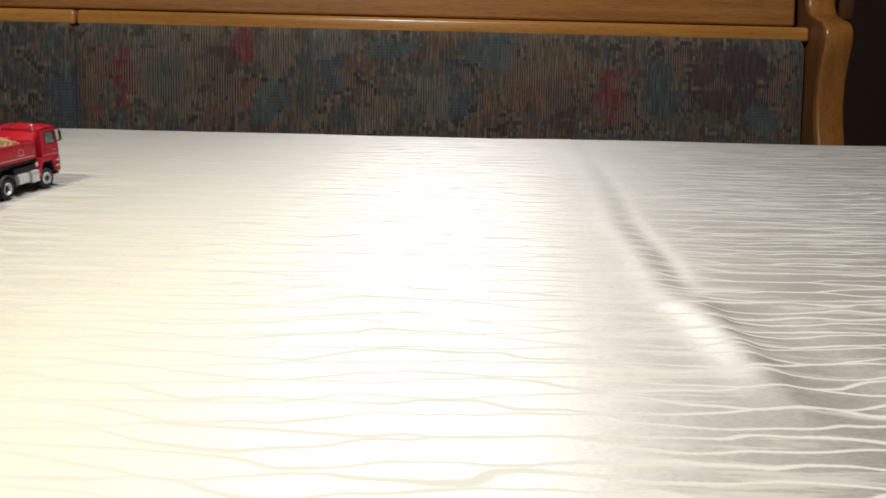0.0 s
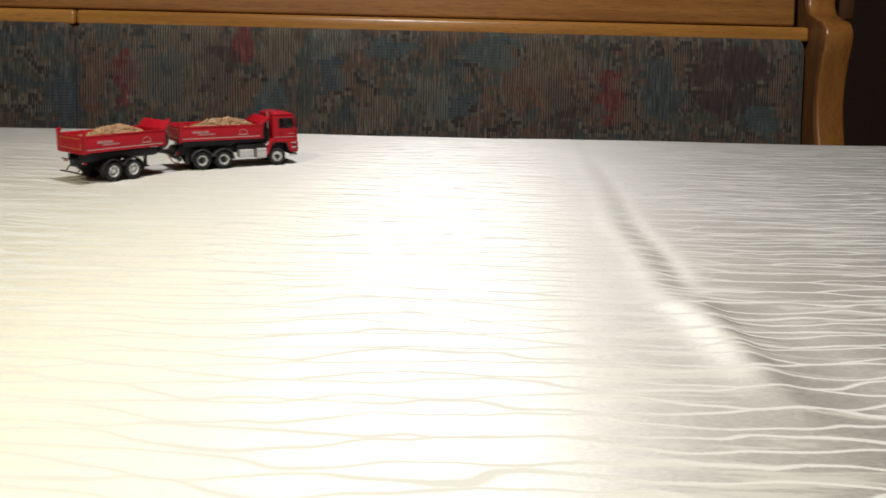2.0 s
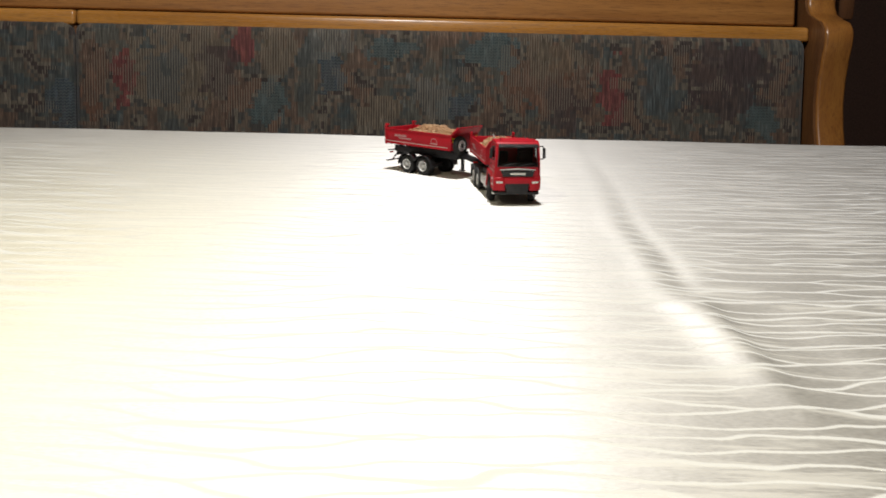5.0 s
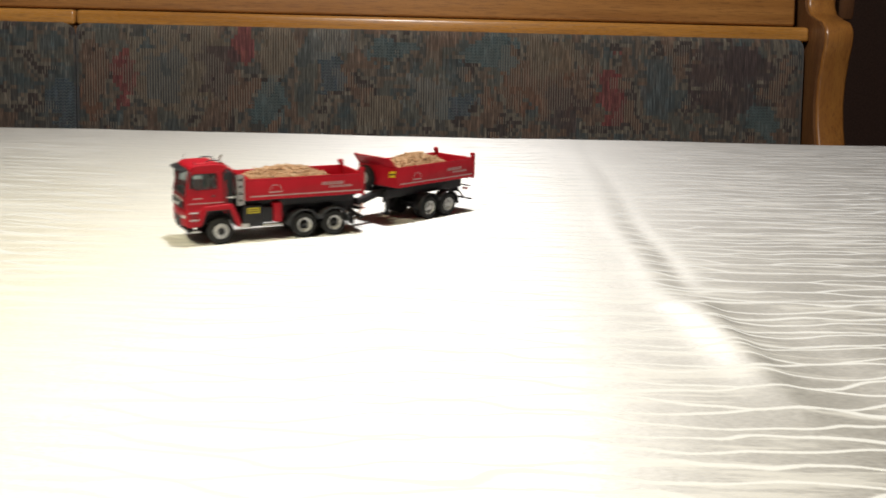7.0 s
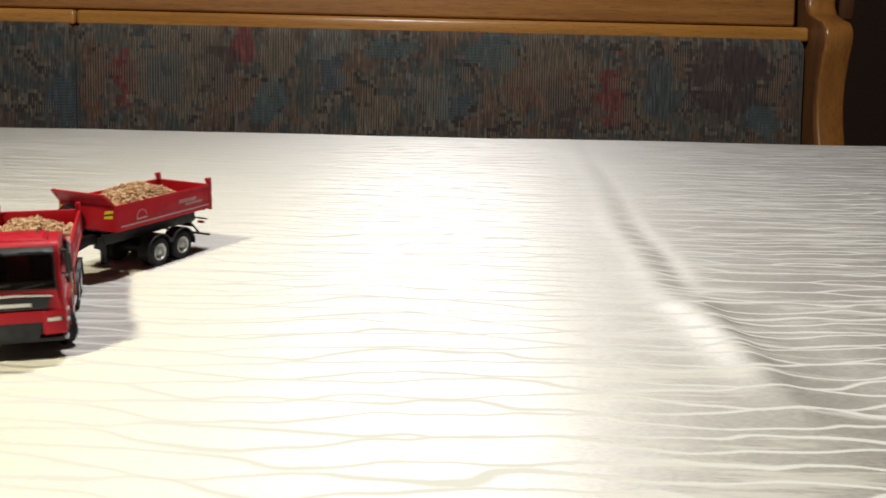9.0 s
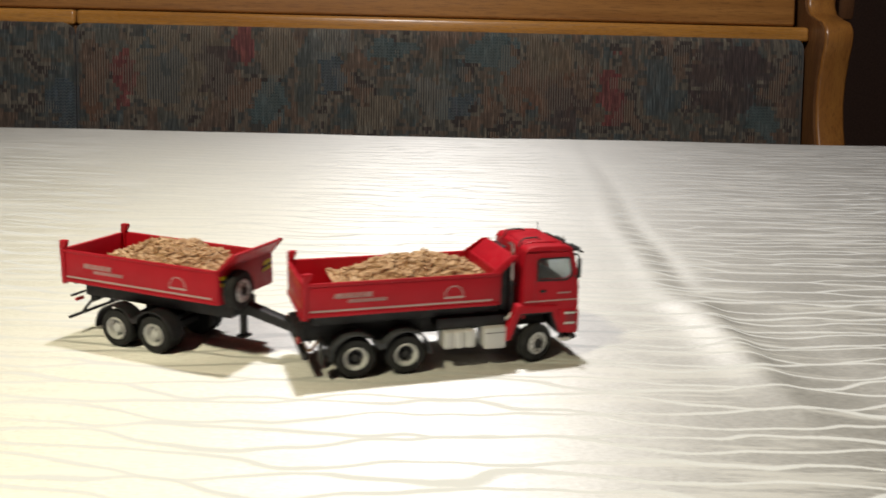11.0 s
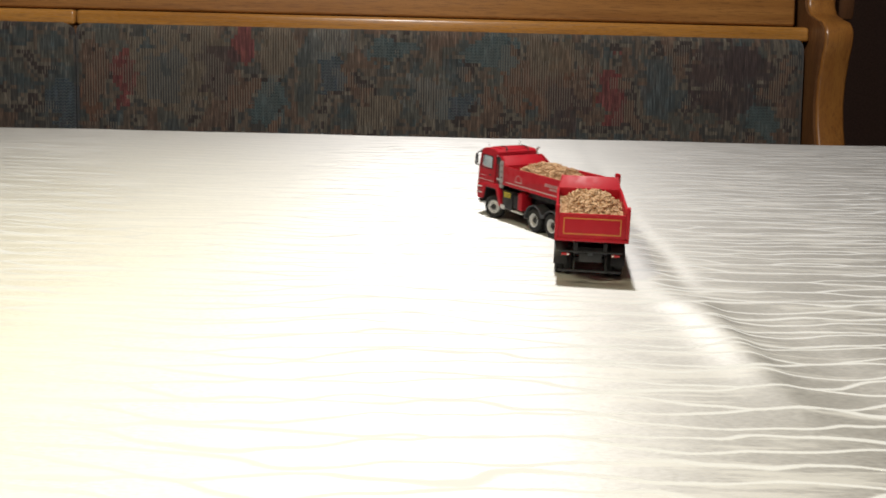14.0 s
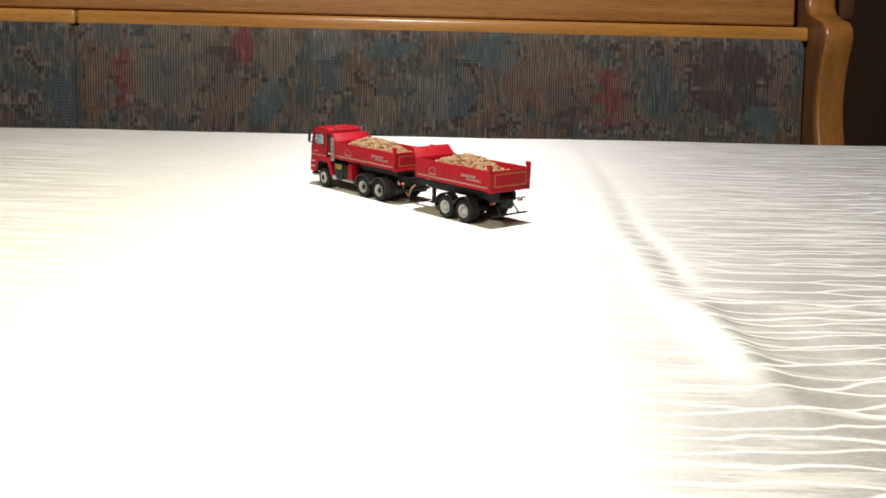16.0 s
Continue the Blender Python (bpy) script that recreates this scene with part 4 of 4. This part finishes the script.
def build_trailer():
    trailer = tagged(new("toy_tipper_trailer"), "red two-axle model tipper trailer hitched behind the truck", "toy trailer")
    ch = mm("chassis", box(-24.0, 30.0, -5.0, 5.0, 12.0, 15.2, 0.4), BLACK, trailer, "black trailer frame")
    for s in (-1, 1):
        ya, yb = sorted((s * 5.0, s * 6.6))
        mm("frame_rail", box(-25.5, 31.0, ya, yb, 12.6, 17.2, 0.3), BLACK, ch)
    for x in (-7.3, 7.3):
        mm("axle", box(x - 1.2, x + 1.2, -10.0, 10.0, 4.9, 7.2, 0.4), BLACK, ch)
    mm("spring_bracket", box(-3.0, 3.0, -8.5, 8.5, 6.5, 11.0, 0.5), BLACK, ch)
    # drawbar, sloping down to the hitch
    bar = mm("drawbar", prism([(26.0, 16.4), (34.0, 16.2), (56.8, 10.6), (57.2, 8.8), (55.8, 8.2), (34.0, 12.8), (26.0, 12.6)], -1.9, 1.9, "Y", 0.3), BLACK, trailer, "black drawbar")
    mm("hitch_eye", lathe([(0.9, -0.7), (1.9, -0.7), (1.9, 0.7), (0.9, 0.7), (0.9, -0.7)], 16), BLACK, bar).matrix_basis = pose(57.5 * MM, 0, 9.4 * MM, 90)
    leg = mm("landing_leg", box(27.6, 29.4, 2.4, 4.4, 4.4, 15.0, 0.25), BLACK, trailer, "black landing leg")
    mm("foot", box(26.8, 30.2, 1.6, 5.2, 3.6, 4.5, 0.2), BLACK, leg)
    tipper_body(trailer, -27.4, 32.1, 14.36, 19.1, 29.5, (36.3, 34.5), False)
    mm("tipping_ram", box(8, 12, -3, 3, 12, 18.5, 0.4), BLACK, trailer)
    for s in (-1, 1):
        sx = mm("sticker", prism([(s * 8.8, 25.7), (s * 13.2, 26.5), (s * 13.6, 27.6), (s * 9.6, 27.2)], 32.42, 32.52, "X"), YELLOW, trailer, "yellow slanted sticker with dark print")
        mm("sticker", prism([(s * 8.6, 23.9), (s * 13.0, 24.4), (s * 13.2, 25.6), (s * 9.0, 25.0)], 32.42, 32.52, "X"), YELLOW, trailer, "yellow slanted sticker with dark print")
        mm("print_bar", prism([(s * 8.6, 25.0), (s * 13.3, 25.7), (s * 13.3, 26.4), (s * 8.6, 25.6)], 32.42, 32.54, "X"), BLACK, sx)
        for x in (-7.3, 7.3):
            fender(trailer, x, s, 7.2, 30 if x < 0 else -4, 184 if x < 0 else 150, y0=9.0, mat=BLACK, th=0.5)
        mm("fender_link", prism([(-1.9, 10.4), (1.9, 10.4), (0.8, 8.8), (-0.8, 8.8)], *sorted((s * 8.0, s * 14.5)), "Y", 0.1), BLACK, trailer)
        light = mm("tail_light", box(-25.6, -24.8, *sorted((s * 8.2, s * 11.6)), 11.8, 12.9, 0.2), TAIL, ch, "red tail light")
        mm("lens", box(-25.75, -25.55, *sorted((s * 8.4, s * 9.3)), 11.95, 12.75, 0.1), LENS, light)
        strut = tube([(-20.6, s * 6.0, 13.8), (-24.6, s * 6.2, 10.0), (-27.8, s * 6.4, 6.4)], 0.45)
        mm("strut", strut, BLACK, ch)
    mm("upper_crossbar", box(-26.6, -25.9, -12.6, 12.6, 13.4, 14.1, 0.2), BLACK, ch)
    mm("underrun_bar", box(-28.2, -27.3, -12.4, 12.4, 5.8, 6.7, 0.2), BLACK, ch, "black underrun bar")
    mm("rear_plate", box(-25.8, -25.4, -4.5, 4.5, 9.4, 13.0, 0.1), BLACK, ch)
    mm("tow_jaw", box(-26.4, -25.4, -1.2, 1.2, 12.2, 13.6, 0.3), GREY, ch)
    # spare wheel carried upright on the front
    spare = build_wheel(trailer, (34.4, -7.2, 22.6), 1, SILVER, shallow=True)
    spare.name = "spare_wheel"
    spare.matrix_basis = pose(36.2 * MM, -7.2 * MM, 22.4 * MM, 0, 0, 90)
    mm("spare_bracket", box(31.8, 33.8, -9.0, -5.4, 15.0, 24.0, 0.3), BLACK, trailer)
    # coiled brake hose hanging under the drawbar
    pts = []
    for i in range(33):
        u = i / 32
        pts.append((45.5 + 12.0 * u, 3.0 + 1.2 * math.sin(u * 7), 11.0 - 8.4 * math.sin(math.pi * u ** 1.4) + 1.0 * u))
    mm("brake_hose", tube(pts, 0.45), HOSE, trailer, "tan hanging brake hose")
    wheels = []
    for s in (-1, 1):
        for x in (-7.3, 7.3):
            wheels.append(build_wheel(trailer, (x, s * 14.1, 6.0), s, SILVER, dual=True))
    load = chip_heap("wood_chip_load", -16.5, 27.5, 13.2, 29.2, 33.0, 8, "loose tan wood chips heaped in the trailer's red body")
    return trailer, load, wheels


truck, truck_load, truck_wheels = build_truck()
trailer, trailer_load, trailer_wheels = build_trailer()

# ---- the drive: seconds, x, y of the truck's rear axles in metres, heading of truck and trailer in degrees ----
DRIVE = [
    (0.0, -0.2569, 0.504, 82.2, 95.9),
    (0.25, -0.2536, 0.5231, 77.8, 92.5),
    (0.5, -0.2486, 0.5424, 72.4, 88.7),
    (0.75, -0.2409, 0.5625, 66.0, 84.1),
    (1.0, -0.2305, 0.5825, 59.1, 78.6),
    (1.25, -0.2173, 0.6014, 51.2, 72.7),
    (1.5, -0.2017, 0.6185, 44.0, 66.2),
    (1.75, -0.1845, 0.6339, 39.0, 59.6),
    (2.0, -0.1665, 0.6473, 33.2, 53.9),
    (2.25, -0.1475, 0.6586, 26.5, 48.4),
    (2.5, -0.1268, 0.6678, 21.1, 42.0),
    (2.75, -0.1058, 0.6746, 13.9, 36.4),
    (3.0, -0.0849, 0.6782, 4.1, 31.1),
    (3.25, -0.0633, 0.6782, -5.1, 23.6),
    (3.5, -0.0421, 0.6746, -15.0, 15.6),
    (3.75, -0.0219, 0.6673, -25.2, 7.1),
    (4.0, -0.0036, 0.6567, -35.9, -1.7),
    (4.25, 0.0112, 0.6435, -47.8, -10.3),
    (4.5, 0.022, 0.6284, -60.4, -19.3),
    (4.75, 0.0294, 0.6114, -72.1, -29.3),
    (5.0, 0.0335, 0.5926, -82.6, -40.1),
    (5.25, 0.0343, 0.5726, -92.2, -51.3),
    (5.5, 0.0318, 0.5521, -101.6, -62.5),
    (5.75, 0.0258, 0.5319, -111.7, -73.2),
    (6.0, 0.0161, 0.513, -123.0, -83.7),
    (6.25, 0.0025, 0.496, -135.2, -94.5),
    (6.5, -0.0159, 0.4808, -145.6, -106.9),
    (6.75, -0.0395, 0.4665, -151.5, -120.7),
    (7.0, -0.0662, 0.4522, -152.1, -132.7),
    (7.25, -0.0921, 0.4372, -147.9, -140.7),
    (7.5, -0.1142, 0.4211, -140.5, -143.6),
    (7.75, -0.129, 0.406, -129.8, -143.4),
    (8.0, -0.1393, 0.3903, -118.6, -140.6),
    (8.25, -0.1457, 0.3739, -106.6, -135.8),
    (8.5, -0.1488, 0.3559, -95.5, -128.8),
    (8.75, -0.1486, 0.3382, -83.8, -121.5),
    (9.0, -0.1448, 0.3211, -71.7, -113.2),
    (9.25, -0.1375, 0.3052, -59.4, -104.2),
    (9.5, -0.1271, 0.2913, -46.7, -94.1),
    (9.75, -0.1137, 0.2799, -34.0, -83.4),
    (10.0, -0.098, 0.2716, -21.8, -71.9),
    (10.25, -0.0803, 0.2665, -10.3, -59.9),
    (10.5, -0.0614, 0.2649, 0.2, -47.5),
    (10.75, -0.0416, 0.2666, 9.5, -34.9),
    (11.0, -0.0215, 0.2715, 17.7, -22.5),
    (11.25, -0.0016, 0.2793, 25.2, -10.8),
    (11.5, 0.017, 0.2901, 33.1, -0.4),
    (11.75, 0.0335, 0.3033, 41.9, 9.1),
    (12.0, 0.0482, 0.3189, 49.8, 18.4),
    (12.25, 0.0603, 0.3363, 58.6, 27.2),
    (12.5, 0.0695, 0.3549, 67.3, 35.5),
    (12.75, 0.0749, 0.373, 77.6, 43.3),
    (13.0, 0.0772, 0.3911, 86.8, 51.3),
    (13.25, 0.0768, 0.4087, 94.5, 59.3),
    (13.5, 0.0742, 0.4262, 102.0, 67.0),
    (13.75, 0.0688, 0.4436, 110.8, 75.1),
    (14.0, 0.061, 0.4597, 119.6, 82.9),
    (14.25, 0.0521, 0.4725, 128.4, 90.4),
    (14.5, 0.0408, 0.4847, 135.4, 98.6),
    (14.75, 0.0257, 0.4978, 140.5, 108.4),
    (15.0, 0.0074, 0.5124, 141.4, 118.4),
    (15.25, -0.0134, 0.5295, 138.1, 126.9),
    (15.5, -0.0264, 0.5419, 134.3, 130.0),
    (15.75, -0.0315, 0.5472, 132.6, 130.9),
    (16.0, -0.0329, 0.5486, 131.9, 131.2),
]
HITCH, BAR = -0.0168, 0.05673      # hitch behind the rear axles; hitch to the trailer's axles


def drive_at(t):
    """The drive at t seconds, smooth between its rows."""
    i = min(max(int(t / 0.25), 0), len(DRIVE) - 2)
    u = t / 0.25 - i
    a, b = DRIVE[i], DRIVE[i + 1]
    p = DRIVE[i - 1] if i else [2 * x - y for x, y in zip(a, b)]
    n = DRIVE[i + 2] if i + 2 < len(DRIVE) else [2 * y - x for x, y in zip(a, b)]
    return [0.5 * (2 * a[k] + (b[k] - p[k]) * u + (2 * p[k] - 5 * a[k] + 4 * b[k] - n[k]) * u * u + (3 * a[k] - p[k] - 3 * b[k] + n[k]) * u ** 3) for k in range(1, 5)]


def places(t):
    x, y, h, k = drive_at(t)
    hx, hy = x + HITCH * math.cos(radians(h)), y + HITCH * math.sin(radians(h))
    lift = TOP + 0.0004
    return pose(x, y, lift, 0, 0, h), pose(hx - BAR * math.cos(radians(k)), hy - BAR * math.sin(radians(k)), lift, 0, 0, k)


def motions():
    times = [i / 10 for i in range(161)]
    a = [(t, places(t)[0]) for t in times]
    b = [(t, places(t)[1]) for t in times]
    for ob, rows in ((truck, a), (truck_load, a), (trailer, b), (trailer_load, b)):
        walk(ob, rows)
    # wheels roll by the way gone; the front pair steers by the bend of the path
    fine = [i / 15 for i in range(241)]
    roll = {"truck": 0.0, "trailer": 0.0}
    spin_truck, spin_trailer, steer = [], [], []
    last = places(0.0)
    for t in fine:
        now = places(t)
        for k, key in enumerate(("truck", "trailer")):
            d = now[k].translation - last[k].translation
            ahead = now[k].to_3x3() @ Vector((1, 0, 0))
            roll[key] += math.degrees(d.dot(ahead) / 0.006)
        last = now
        spin_truck.append(roll["truck"])
        spin_trailer.append(roll["trailer"])
        lo, hi = max(0.0, t - 0.15), min(16.0, t + 0.15)
        p, q = drive_at(lo), drive_at(hi)
        way = math.hypot(q[0] - p[0], q[1] - p[1])
        steer.append(max(-38.0, min(38.0, math.degrees(math.atan(0.0481 * radians(q[2] - p[2]) / max(way, 0.004))))))
    for w in truck_wheels["front"]:
        walk(w, [(t, wheel_pose(w, r, s)) for t, r, s in zip(fine, spin_truck, steer)])
    for w in truck_wheels["rear"]:
        walk(w, [(t, wheel_pose(w, r)) for t, r in zip(fine, spin_truck)])
    for w in trailer_wheels:
        walk(w, [(t, wheel_pose(w, r)) for t, r in zip(fine, spin_trailer)])


motions()
